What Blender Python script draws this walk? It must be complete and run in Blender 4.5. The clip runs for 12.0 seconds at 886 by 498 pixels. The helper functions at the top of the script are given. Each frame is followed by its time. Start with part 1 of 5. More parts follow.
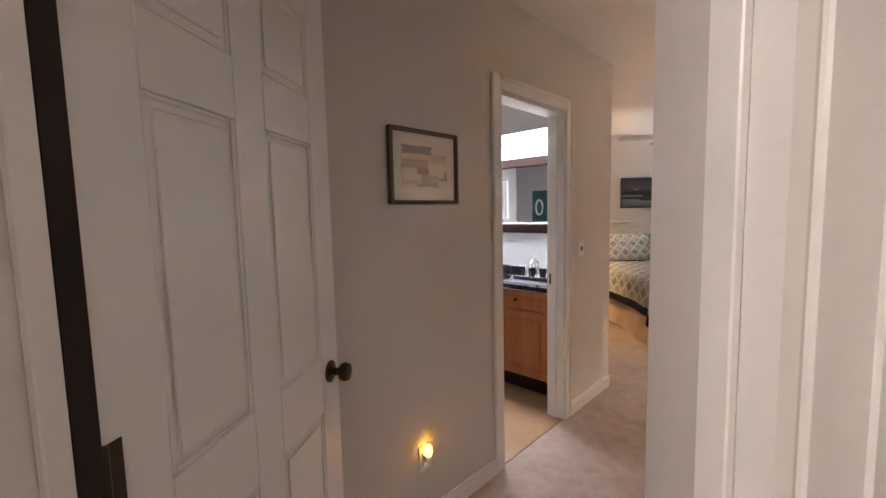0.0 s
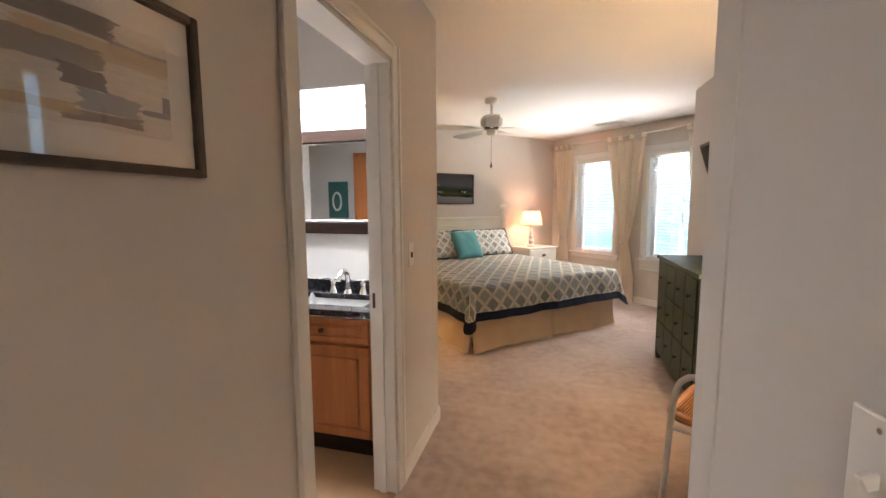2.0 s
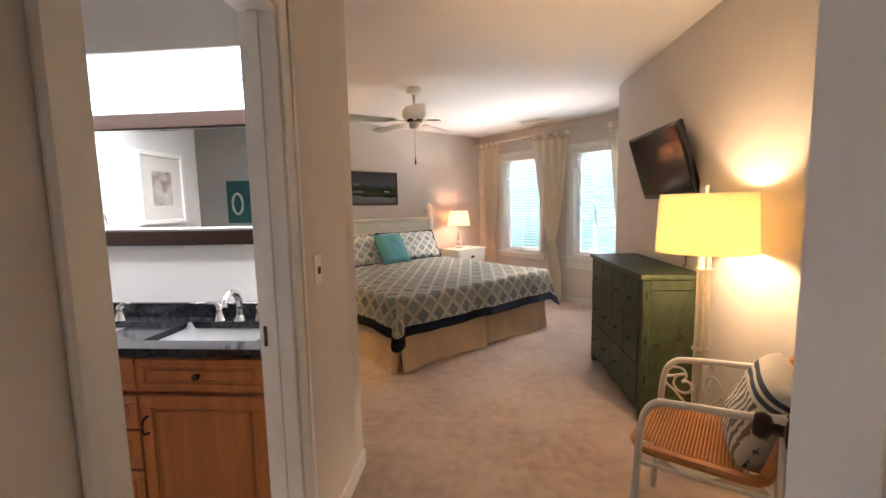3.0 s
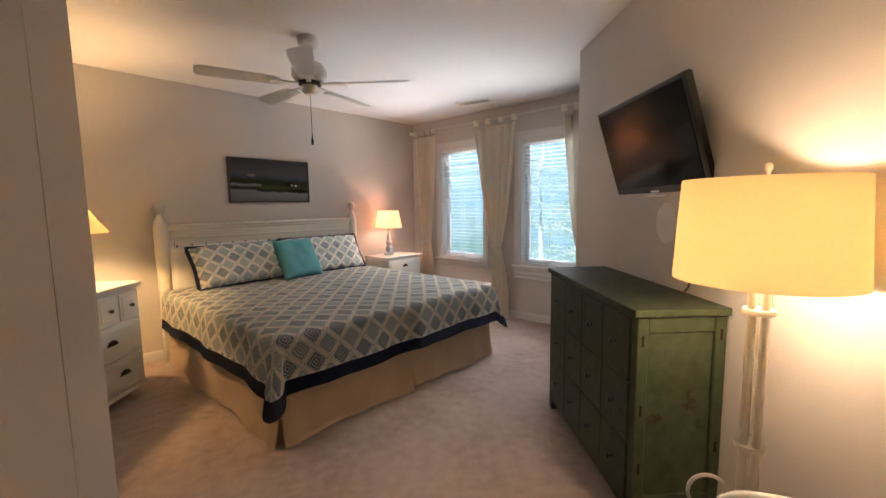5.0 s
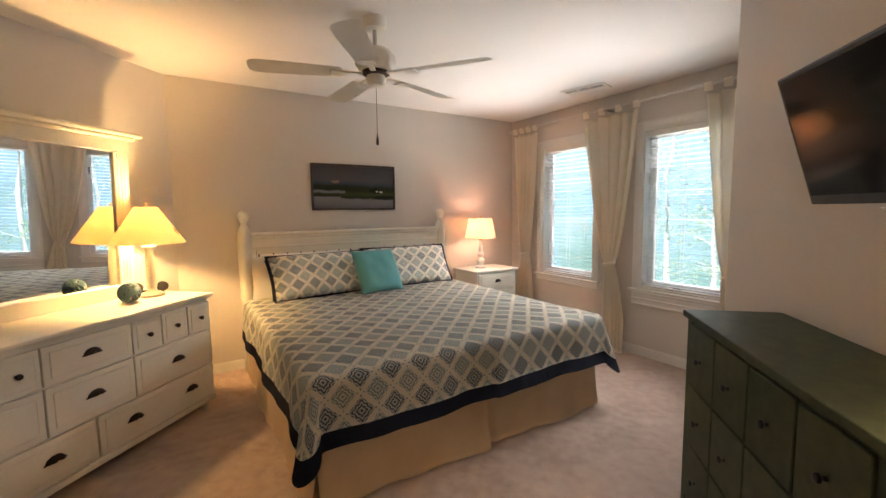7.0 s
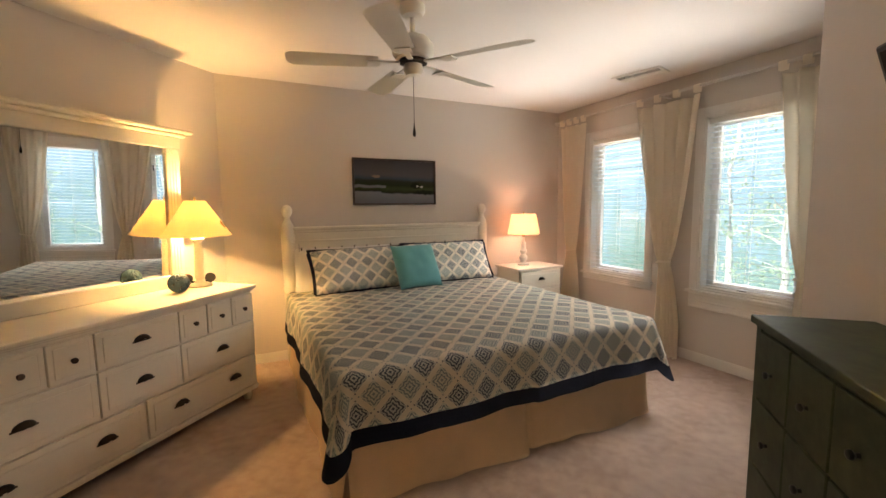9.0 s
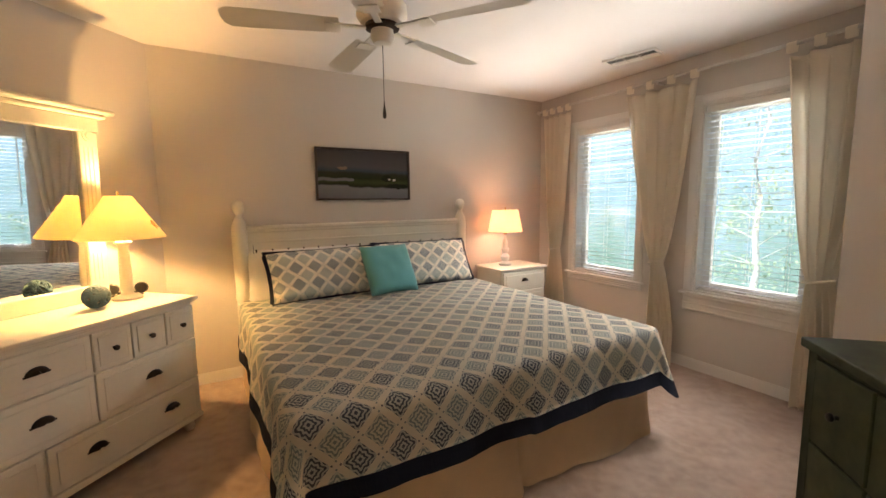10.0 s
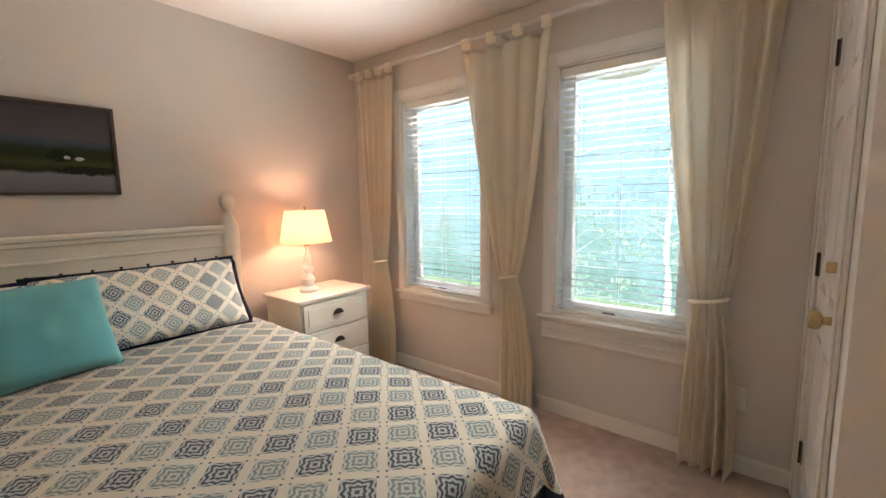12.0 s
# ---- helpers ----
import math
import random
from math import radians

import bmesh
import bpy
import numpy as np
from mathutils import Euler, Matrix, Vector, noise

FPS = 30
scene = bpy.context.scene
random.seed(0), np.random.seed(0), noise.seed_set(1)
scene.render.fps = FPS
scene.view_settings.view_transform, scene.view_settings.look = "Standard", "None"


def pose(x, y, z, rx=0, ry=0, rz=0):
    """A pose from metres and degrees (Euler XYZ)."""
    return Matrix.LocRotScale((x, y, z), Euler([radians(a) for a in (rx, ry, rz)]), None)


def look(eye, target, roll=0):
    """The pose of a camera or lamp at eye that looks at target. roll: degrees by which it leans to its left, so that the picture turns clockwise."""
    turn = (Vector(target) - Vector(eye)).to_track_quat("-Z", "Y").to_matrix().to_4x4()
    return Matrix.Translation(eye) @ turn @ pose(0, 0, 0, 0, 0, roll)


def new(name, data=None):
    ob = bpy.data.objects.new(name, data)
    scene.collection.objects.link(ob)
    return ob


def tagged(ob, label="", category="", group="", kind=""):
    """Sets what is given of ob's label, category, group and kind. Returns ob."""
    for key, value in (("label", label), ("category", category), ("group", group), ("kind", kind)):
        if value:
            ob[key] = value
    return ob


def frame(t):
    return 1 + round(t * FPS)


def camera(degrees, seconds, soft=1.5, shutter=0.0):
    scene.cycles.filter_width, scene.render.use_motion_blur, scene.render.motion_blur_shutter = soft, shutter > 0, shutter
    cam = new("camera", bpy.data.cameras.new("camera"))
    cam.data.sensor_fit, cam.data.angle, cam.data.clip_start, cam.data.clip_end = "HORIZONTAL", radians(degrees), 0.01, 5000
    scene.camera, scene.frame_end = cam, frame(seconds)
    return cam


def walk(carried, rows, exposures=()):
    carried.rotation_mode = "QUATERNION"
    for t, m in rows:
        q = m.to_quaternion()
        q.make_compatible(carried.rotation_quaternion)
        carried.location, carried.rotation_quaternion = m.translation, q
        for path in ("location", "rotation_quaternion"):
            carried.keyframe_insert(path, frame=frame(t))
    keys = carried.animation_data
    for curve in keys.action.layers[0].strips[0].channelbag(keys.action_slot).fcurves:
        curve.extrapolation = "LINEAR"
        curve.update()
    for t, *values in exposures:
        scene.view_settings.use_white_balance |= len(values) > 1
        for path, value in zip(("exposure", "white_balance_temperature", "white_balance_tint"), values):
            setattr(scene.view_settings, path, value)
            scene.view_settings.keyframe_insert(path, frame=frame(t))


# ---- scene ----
cam = camera(94.2, 12.0)
EXPOSURES = [(0.0, 1.9, 5700, 15), (0.5, 2.25, 5750, 15), (1.0, 2.3, 6000, 14), (2.0, 2.05, 6200, 12), (2.7, 1.95, 6200, 13), (3.5, 1.5, 6050, 13), (5.5, 1.25, 5700, 12), (6.2, 1.45, 5600, 10), (6.9, 1.5, 6200, 11), (7.5, 1.42, 6700, 11), (9.5, 1.4, 6850, 12), (11.0, 1.5, 6450, 12), (12.0, 1.55, 6350, 10)]
PATH = [
    (0, (0.172, 0.217, 1.391), (-1.21, 1.651, 1.21), -1.3),
    (0.5, (0.012, 0.347, 1.375), (-1.21, 1.923, 1.22), -0.7),
    (1, (-0.142, 0.574, 1.375), (-1.228, 2.247, 1.225), -0.3),
    (1.5, (-0.249, 0.733, 1.359), (-1.106, 2.53, 1.166), 0.1),
    (2, (-0.392, 0.924, 1.367), (-0.909, 2.844, 1.156), -0.3),
    (2.5, (-0.47, 1.08, 1.357), (-0.74, 3.05, 1.135), -0.8),
    (3, (-0.467, 1.331, 1.361), (-0.631, 3.313, 1.15), -1.2),
    (3.5, (-0.481, 1.587, 1.35), (-0.491, 3.575, 1.13), -0.8),
    (5.5, (-0.246, 2.577, 1.329), (-0.151, 4.565, 1.123), -0.8),
    (6, (-0.24, 2.775, 1.355), (-0.238, 4.765, 1.155), -0.9),
    (6.5, (-0.206, 2.876, 1.357), (-0.408, 4.856, 1.161), -1.0),
    (7, (-0.151, 2.945, 1.372), (-0.579, 4.89, 1.183), -0.7),
    (7.5, (-0.124, 2.962, 1.371), (-0.729, 4.859, 1.19), -0.7),
    (9.5, (-0.144, 3.157, 1.348), (-0.781, 5.041, 1.14), -0.7),
    (10, (-0.269, 3.398, 1.363), (-0.783, 5.317, 1.133), -0.7),
    (10.5, (-0.273, 3.664, 1.335), (-0.638, 5.613, 1.079), -0.7),
    (11, (-0.225, 3.992, 1.365), (-0.441, 5.963, 1.101), -0.2),
    (11.5, (-0.188, 4.344, 1.33), (-0.172, 6.328, 1.078), -0.3),
    (12, (-0.128, 4.67, 1.338), (0.101, 6.642, 1.091), -1.0),
]
walk(cam, [(t, look(eye, target, roll)) for t, eye, target, roll in PATH], EXPOSURES)


# ---- world, lights, exposure ----
world = bpy.data.worlds.new("world")
scene.world = world
world.use_nodes = True
wn = world.node_tree.nodes
sky = wn.new("ShaderNodeTexSky")
sky.sky_type, sky.sun_disc = "NISHITA", False
sky.sun_elevation, sky.sun_rotation = radians(45), radians(235)
wn["Background"].inputs["Strength"].default_value = 0.12
world.node_tree.links.new(sky.outputs[0], wn["Background"].inputs["Color"])
sun = new("sun", bpy.data.lights.new("sun", "SUN"))
sun.data.energy, sun.data.angle, sun.data.color = 2.5, radians(12), (1.0, 0.97, 0.92)
sun.matrix_world = look((-14, -6, 20), (0, 6, 0))

WARM = (1.0, 0.66, 0.33)
SOFT_WARM = (1.0, 0.53, 0.32)


def bulb(name, place, watts, color, size=0.035):
    ob = new(name, bpy.data.lights.new(name, "POINT"))
    ob.data.energy, ob.data.color, ob.data.shadow_soft_size = watts, color, size
    ob.location = place
    return ob


def panel_light(name, place, target, w, h, watts, color):
    ob = new(name, bpy.data.lights.new(name, "AREA"))
    ob.data.shape, ob.data.size, ob.data.size_y = "RECTANGLE", w, h
    ob.data.energy, ob.data.color = watts, color
    ob.matrix_world = look(place, target)
    return ob


# plan: the hall runs along y, the bedroom stands at 45 degrees to it
CEIL = 2.44
A = (-2.95, 5.70)
B = (-0.415, 8.235)
Q = (1.63, 6.19)
P = (0.885, 5.455)
HB = pose(-4.325, 4.325, 0, 0, 0, 45)      # local x along the headboard wall, -y into the room
WW = pose(-0.415, 8.235, 0, 0, 0, -45)     # local x along the window wall, -y into the room
WINDOWS = [(0.52, 1.22), (1.74, 2.44)]
WIN_Z = (0.63, 2.06)

for i, (q0, q1) in enumerate(WINDOWS):
    mid = (q0 + q1) / 2
    panel_light("window_sky_light", WW @ Vector((mid, 0.95, 2.95)), WW @ Vector((mid, -1.6, 0.5)), 1.0, 1.0, 6.5, (0.74, 0.88, 1.0))
    # daylight as the open slats turn it: part up to the ceiling, part down into the room
    for rise, watts in ((1.1, 3.7), (-1.1, 3.9)):
        day = panel_light("window_daylight", WW @ Vector((mid, 0.004, 1.33)), WW @ Vector((mid, -0.996, 1.33 + rise)), 0.54, 1.30, watts, (1.0, 0.95, 0.90))
        day.data.spread = radians(84)
bulb("floor_lamp_bulb", (0.645, 3.43, 1.22), 8.5, (1.0, 0.68, 0.38))
bulb("dresser_lamp_bulb", (-2.66, 5.2, 1.325), 25, (1.0, 0.58, 0.21))
bulb("nightstand_lamp_bulb", HB @ Vector((4.82, -0.25, 1.15)), 3.5, SOFT_WARM)
panel_light("vanity_light", (-1.95, 3.05, 1.955), (-1.95, 3.05, 0), 1.4, 0.3, 11.5, (1.0, 0.97, 0.94))
# unseen lamp added on the landing to brighten the entry and hall
bulb("landing_fill_bulb", (-0.35, -0.85, 2.25), 13, (1.0, 0.86, 0.72), 0.1)


# ---- materials ----
class Mat:
    """A node material with short calls for its nodes."""

    def __init__(self, name):
        self.m = bpy.data.materials.new(name)
        self.m.use_nodes = True
        self.t = self.m.node_tree
        self.b = self.t.nodes["Principled BSDF"]

    def node(self, kind, links=(), **props):
        n = self.t.nodes.new(kind)
        for k, v in props.items():
            setattr(n, k, v)
        for key, v in dict(links).items():
            self.put(n.inputs[key], v)
        return n

    def put(self, socket, v):
        if isinstance(v, bpy.types.NodeSocket):
            self.t.links.new(v, socket)
        else:
            socket.default_value = v

    def math(self, op, a, b=0.0, c=0.0):
        return self.node("ShaderNodeMath", {0: a, 1: b, 2: c}, operation=op).outputs[0]

    def coords(self, kind="Object"):
        return self.node("ShaderNodeTexCoord").outputs[kind]

    def noise(self, scale, detail=4.0, vec=None, rough=0.55):
        n = self.node("ShaderNodeTexNoise", {"Scale": scale, "Detail": detail, "Roughness": rough})
        self.put(n.inputs["Vector"], vec if vec is not None else self.coords())
        return n.outputs["Fac"]

    def ramp(self, fac, stops):
        n = self.node("ShaderNodeValToRGB", {"Fac": fac})
        e = n.color_ramp.elements
        while len(e) < len(stops):
            e.new(0.5)
        for el, (p, c) in zip(e, stops):
            el.position, el.color = p, (*c, 1)
        return n.outputs["Color"]

    def mix(self, fac, a, b):
        n = self.node("ShaderNodeMix", data_type="RGBA")
        self.put(n.inputs[0], fac)
        self.put(n.inputs[6], a if isinstance(a, bpy.types.NodeSocket) else (*a, 1))
        self.put(n.inputs[7], b if isinstance(b, bpy.types.NodeSocket) else (*b, 1))
        return n.outputs[2]

    def bump(self, height, strength=0.2, dist=0.01):
        n = self.node("ShaderNodeBump", {"Height": height, "Strength": strength, "Distance": dist})
        self.t.links.new(n.outputs[0], self.b.inputs["Normal"])

    def set(self, **kw):
        for k, v in kw.items():
            key = {"color": "Base Color", "rough": "Roughness", "metal": "Metallic", "sheen": "Sheen Weight", "coat": "Coat Weight",
                   "glow": "Emission Strength", "glow_color": "Emission Color", "clear": "Transmission Weight", "ior": "IOR"}[k]
            if isinstance(v, tuple):
                v = (*v, 1)
            self.put(self.b.inputs[key], v)
        return self


def surface(name, base, rough=0.5, vary=0.08, scale=3.0, grain=60.0, relief=0.08, dist=0.002, **kw):
    """Paint, plaster, fabric and the like: a colour with slow blotches, fine grain and relief."""
    k = Mat(name)
    slow, fine = k.noise(scale, 3), k.noise(grain, 3)
    dark, light = tuple(c * (1 - vary) for c in base), tuple(min(1, c * (1 + vary)) for c in base)
    k.set(color=k.ramp(k.math("MULTIPLY_ADD", fine, 0.35, k.math("MULTIPLY", slow, 0.65)), [(0.3, dark), (0.7, light)]), rough=rough, **kw)
    k.bump(fine, relief, dist)
    return k.m


def streaky(name, dark, light, rough, axis, scale=14.0, stretch=0.06, relief=0.1):
    """Wood with its grain along one axis."""
    k = Mat(name)
    s = [scale] * 3
    s[axis] = scale * stretch
    vec = k.node("ShaderNodeMapping", {"Vector": k.coords(), "Scale": tuple(s)}).outputs[0]
    g = k.noise(2.0, 6, vec, 0.65)
    k.set(color=k.ramp(g, [(0.25, dark), (0.75, light)]), rough=rough)
    k.bump(g, relief, 0.002)
    return k.m


M_WALL = surface("wall_paint", (0.63, 0.585, 0.535), 0.75, 0.025, 1.2, 160, 0.10, 0.001)
M_BATHWALL = surface("bath_wall_paint", (0.66, 0.655, 0.64), 0.6, 0.03, 1.5, 140, 0.08, 0.001)
M_CEIL = surface("ceiling_paint", (0.84, 0.81, 0.78), 0.9, 0.03, 1.0, 90, 0.25, 0.003)
M_TRIM = surface("white_trim_paint", (0.76, 0.74, 0.70), 0.35, 0.03, 4, 80, 0.04, 0.001)
M_DOOR = surface("white_door_paint", (0.72, 0.70, 0.67), 0.38, 0.03, 4, 60, 0.05, 0.001)
M_CREAM = surface("cream_furniture_paint", (0.74, 0.70, 0.60), 0.42, 0.05, 5, 50, 0.06, 0.001)
M_FAN = surface("fan_white_enamel", (0.80, 0.77, 0.70), 0.4, 0.03, 6, 40, 0.02, 0.001)
M_BRONZE = surface("dark_bronze", (0.055, 0.040, 0.028), 0.38, 0.3, 20, 90, 0.05, 0.001, metal=0.8)
M_BRASS = surface("aged_brass", (0.55, 0.40, 0.20), 0.28, 0.15, 20, 90, 0.03, 0.001, metal=1.0)
M_CHROME = surface("brushed_nickel", (0.75, 0.74, 0.72), 0.16, 0.04, 10, 60, 0.02, 0.001, metal=1.0)
M_BLACK = surface("black_plastic", (0.012, 0.012, 0.013), 0.35, 0.2, 8, 90, 0.04, 0.001)
M_SCREEN = surface("tv_glass", (0.004, 0.004, 0.005), 0.10, 0.1, 3, 20, 0.0, 0.001, ior=1.2)
M_NAVY = surface("navy_binding", (0.013, 0.016, 0.030), 0.9, 0.2, 12, 220, 0.3, 0.002, ior=1.3)
M_SKIRT = surface("khaki_linen", (0.78, 0.60, 0.40), 0.9, 0.12, 4, 240, 0.3, 0.002, sheen=0.2)
M_TEAL = surface("teal_cotton", (0.11, 0.36, 0.38), 0.9, 0.08, 5, 260, 0.35, 0.002, sheen=0.3)
M_SHEET = surface("white_sheet", (0.75, 0.73, 0.70), 0.9, 0.04, 5, 160, 0.2, 0.002)
M_CANE = surface("honey_cane", (0.50, 0.22, 0.07), 0.45, 0.2, 9, 70, 0.15, 0.002)
M_IRON = surface("white_painted_iron", (0.70, 0.68, 0.64), 0.4, 0.08, 9, 60, 0.1, 0.001)
M_GRANITE = surface("black_granite", (0.014, 0.014, 0.017), 0.12, 0.6, 40, 300, 0.0, 0.001)
M_SINK = surface("white_porcelain", (0.80, 0.80, 0.80), 0.1, 0.01, 3, 30, 0.0, 0.001)
M_PLATE = surface("white_plastic", (0.76, 0.74, 0.70), 0.35, 0.02, 6, 60, 0.02, 0.001)
M_PATCH = surface("unpainted_plaster_patch", (0.80, 0.77, 0.72), 0.9, 0.05, 16, 70, 0.3, 0.003)
M_CHERRY = streaky("cherry_wood", (0.27, 0.088, 0.024), (0.45, 0.160, 0.045), 0.32, 2, 9.0)
M_ESPRESSO = streaky("espresso_wood", (0.012, 0.007, 0.005), (0.032, 0.017, 0.012), 0.45, 0)
M_ESPRESSO.node_tree.nodes["Principled BSDF"].inputs["IOR"].default_value = 1.2
M_FRAME = streaky("dark_brown_frame_wood", (0.030, 0.020, 0.013), (0.075, 0.048, 0.030), 0.4, 1)
M_CABLE = surface("grey_cable", (0.14, 0.12, 0.10), 0.6, 0.1)
# near-black colour that paints the shade in the entry door's hinge gap
M_GAP_SHADE = surface("painted_gap_shade", (0.02, 0.014, 0.010), 0.9, 0.2)


def carpet():
    k = Mat("beige_carpet")
    slow, mid, fine = k.noise(1.6, 4), k.noise(15, 5), k.noise(420, 2)
    f = k.math("ADD", k.math("MULTIPLY", slow, 0.42), k.math("ADD", k.math("MULTIPLY", mid, 0.28), k.math("MULTIPLY", fine, 0.3)))
    k.set(color=k.ramp(f, [(0.40, (0.31, 0.22, 0.17)), (0.50, (0.44, 0.33, 0.265)), (0.61, (0.54, 0.425, 0.355))]), rough=0.97, sheen=0.3)
    k.bump(k.math("ADD", fine, k.math("MULTIPLY", mid, 0.5)), 0.6, 0.006)
    return k.m


def green_paint():
    k = Mat("distressed_green_paint")
    wear = k.noise(7, 8, None, 0.72)
    k.set(color=k.mix(k.ramp(wear, [(0.63, (0, 0, 0)), (0.68, (1, 1, 1))]),
                      k.ramp(k.noise(18, 5), [(0.3, (0.040, 0.052, 0.027)), (0.7, (0.068, 0.083, 0.044))]), (0.045, 0.028, 0.015)), rough=0.5, ior=1.3)
    k.bump(k.noise(30, 6), 0.25, 0.002)
    return k.m


def quilt(name="quilt_medallions", pu=0.165, pv=0.170, shift=0.0425):
    """Cream lattice on the diagonal, with navy and pale blue medallions in alternate rows."""
    k = Mat(name)
    sep = k.node("ShaderNodeSeparateXYZ", {0: k.coords("UV")})
    u, v = k.math("DIVIDE", k.math("ADD", sep.outputs[0], shift), pu), k.math("DIVIDE", sep.outputs[1], pv)
    a, b = k.math("ADD", u, v), k.math("SUBTRACT", u, v)
    ca = k.math("SUBTRACT", k.math("FRACT", a), 0.5)
    cb = k.math("SUBTRACT", k.math("FRACT", b), 0.5)
    aa, ab = k.math("ABSOLUTE", ca), k.math("ABSOLUTE", cb)
    sq = k.math("MAXIMUM", aa, ab)
    rnd = k.math("SQRT", k.math("ADD", k.math("MULTIPLY", ca, ca), k.math("MULTIPLY", cb, cb)))
    turn = k.math("ARCTAN2", ca, cb)
    square = k.math("MULTIPLY", k.math("COSINE", k.math("MULTIPLY", turn, 4.0)), 0.10)
    notch = k.math("MULTIPLY", k.math("COSINE", k.math("MULTIPLY", turn, 8.0)), -0.115)
    met = k.math("MULTIPLY", rnd, k.math("ADD", 1.0, k.math("ADD", square, notch)))
    rings = k.math("SINE", k.math("MULTIPLY_ADD", met, 44.0, 0.6))
    da, db = k.math("SUBTRACT", aa, 0.405), k.math("SUBTRACT", ab, 0.405)
    dot = k.math("LESS_THAN", k.math("ADD", k.math("MULTIPLY", da, da), k.math("MULTIPLY", db, db)), 0.0011)
    inside = k.math("MAXIMUM", k.math("LESS_THAN", k.math("MAXIMUM", sq, k.math("MULTIPLY", rnd, 0.76)), 0.385), dot)
    row = k.math("MODULO", k.math("ABSOLUTE", k.math("SUBTRACT", k.math("FLOOR", a), k.math("FLOOR", b))), 2.0)
    cloth = k.noise(300, 2, k.coords("UV"))
    cream = k.ramp(k.noise(6, 3), [(0.3, (0.81, 0.76, 0.65)), (0.7, (0.87, 0.82, 0.71))])
    dark = k.mix(k.math("MAXIMUM", dot, k.math("GREATER_THAN", rings, 0.0)), (0.58, 0.60, 0.57), (0.080, 0.097, 0.132))
    pale = k.mix(k.math("MAXIMUM", dot, k.math("GREATER_THAN", rings, 0.05)), (0.67, 0.69, 0.62), (0.270, 0.335, 0.335))
    med = k.mix(row, dark, pale)
    k.set(color=k.mix(inside, cream, med), rough=0.9, sheen=0.15)
    k.bump(k.math("ADD", k.math("MULTIPLY", cloth, 0.4), k.math("MULTIPLY", k.noise(24, 3), 1.0)), 0.4, 0.004)
    return k.m


def shade_cloth(name, tone, through_tone, share=0.6):
    """Lampshade fabric that lets light through."""
    k = Mat(name)
    out = k.t.nodes["Material Output"]
    fine = k.noise(260, 2)
    d = k.node("ShaderNodeBsdfDiffuse", {"Color": k.mix(fine, tuple(c * 0.9 for c in tone), tone)})
    tr = k.node("ShaderNodeBsdfTranslucent", {"Color": (*through_tone, 1)})
    mx = k.node("ShaderNodeMixShader", {0: share, 1: d.outputs[0], 2: tr.outputs[0]})
    k.t.links.new(mx.outputs[0], out.inputs["Surface"])
    return k.m


def sheer(name, tone, share):
    return shade_cloth(name, tone, tone, share)


def mirror():
    k = Mat("mirror_glass")
    k.set(color=(0.86, 0.88, 0.88), metal=1.0, rough=0.01)
    return k.m


def pane():
    k = Mat("window_glass")
    out = k.t.nodes["Material Output"]
    mx = k.node("ShaderNodeMixShader", {0: 0.06, 1: k.node("ShaderNodeBsdfTransparent").outputs[0],
                                        2: k.node("ShaderNodeBsdfGlossy", {"Roughness": 0.02}).outputs[0]})
    k.t.links.new(mx.outputs[0], out.inputs["Surface"])
    return k.m


def glow(name, color, strength):
    k = Mat(name)
    k.set(color=color, glow=strength, glow_color=color, rough=0.5)
    return k.m


def woods():
    """Distant hazy spring woodland beyond the windows, its daylight put in as glow."""
    k = Mat("glowing_far_woodland")
    v = k.coords("Object")
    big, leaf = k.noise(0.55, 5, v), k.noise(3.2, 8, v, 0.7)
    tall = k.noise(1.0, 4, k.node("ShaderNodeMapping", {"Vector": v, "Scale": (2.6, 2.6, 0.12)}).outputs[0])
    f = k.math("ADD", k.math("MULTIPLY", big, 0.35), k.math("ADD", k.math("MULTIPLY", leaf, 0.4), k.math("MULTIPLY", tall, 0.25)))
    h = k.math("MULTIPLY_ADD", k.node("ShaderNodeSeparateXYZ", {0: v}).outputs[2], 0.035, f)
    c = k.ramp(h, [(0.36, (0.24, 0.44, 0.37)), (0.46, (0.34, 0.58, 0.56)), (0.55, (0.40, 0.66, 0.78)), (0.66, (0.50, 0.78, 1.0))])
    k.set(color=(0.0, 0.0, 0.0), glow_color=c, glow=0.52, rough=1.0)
    return k.m


M_CARPET, M_GREEN, M_QUILT = carpet(), green_paint(), quilt()
M_SHADE = shade_cloth("cream_shade_cloth", (0.78, 0.70, 0.53), (0.80, 0.68, 0.46), 0.42)
M_SHADE_PINK = shade_cloth("linen_shade_cloth", (0.78, 0.66, 0.56), (0.90, 0.72, 0.57), 0.72)
M_CURTAIN = sheer("ivory_curtain_cotton", (0.97, 0.91, 0.80), 0.45)
M_MIRROR, M_PANE, M_WOODS = mirror(), pane(), woods()
M_BLIND = sheer("white_blind_slats", (0.84, 0.88, 0.92), 0.38)
M_BULB = glow("lit_bulb", (1.0, 0.78, 0.48), 10.0)
M_DIFFUSER = glow("lit_diffuser", (0.80, 0.90, 1.0), 0.62)
M_NIGHT = glow("amber_night_light", (1.0, 0.42, 0.02), 5.0)


# ---- building helpers ----
def obj(name, bm, material, smooth=False):
    me = bpy.data.meshes.new(name)
    bmesh.ops.recalc_face_normals(bm, faces=bm.faces)
    bm.to_mesh(me)
    bm.free()
    me.materials.append(material)
    if smooth:
        me.polygons.foreach_set("use_smooth", [True] * len(me.polygons))
        me.set_sharp_from_angle(angle=radians(40))
    return new(name, me)


def part(name, bm, material, parent, label="", smooth=False):
    ob = obj(name, bm, material, smooth)
    ob.parent = parent
    return tagged(ob, label)


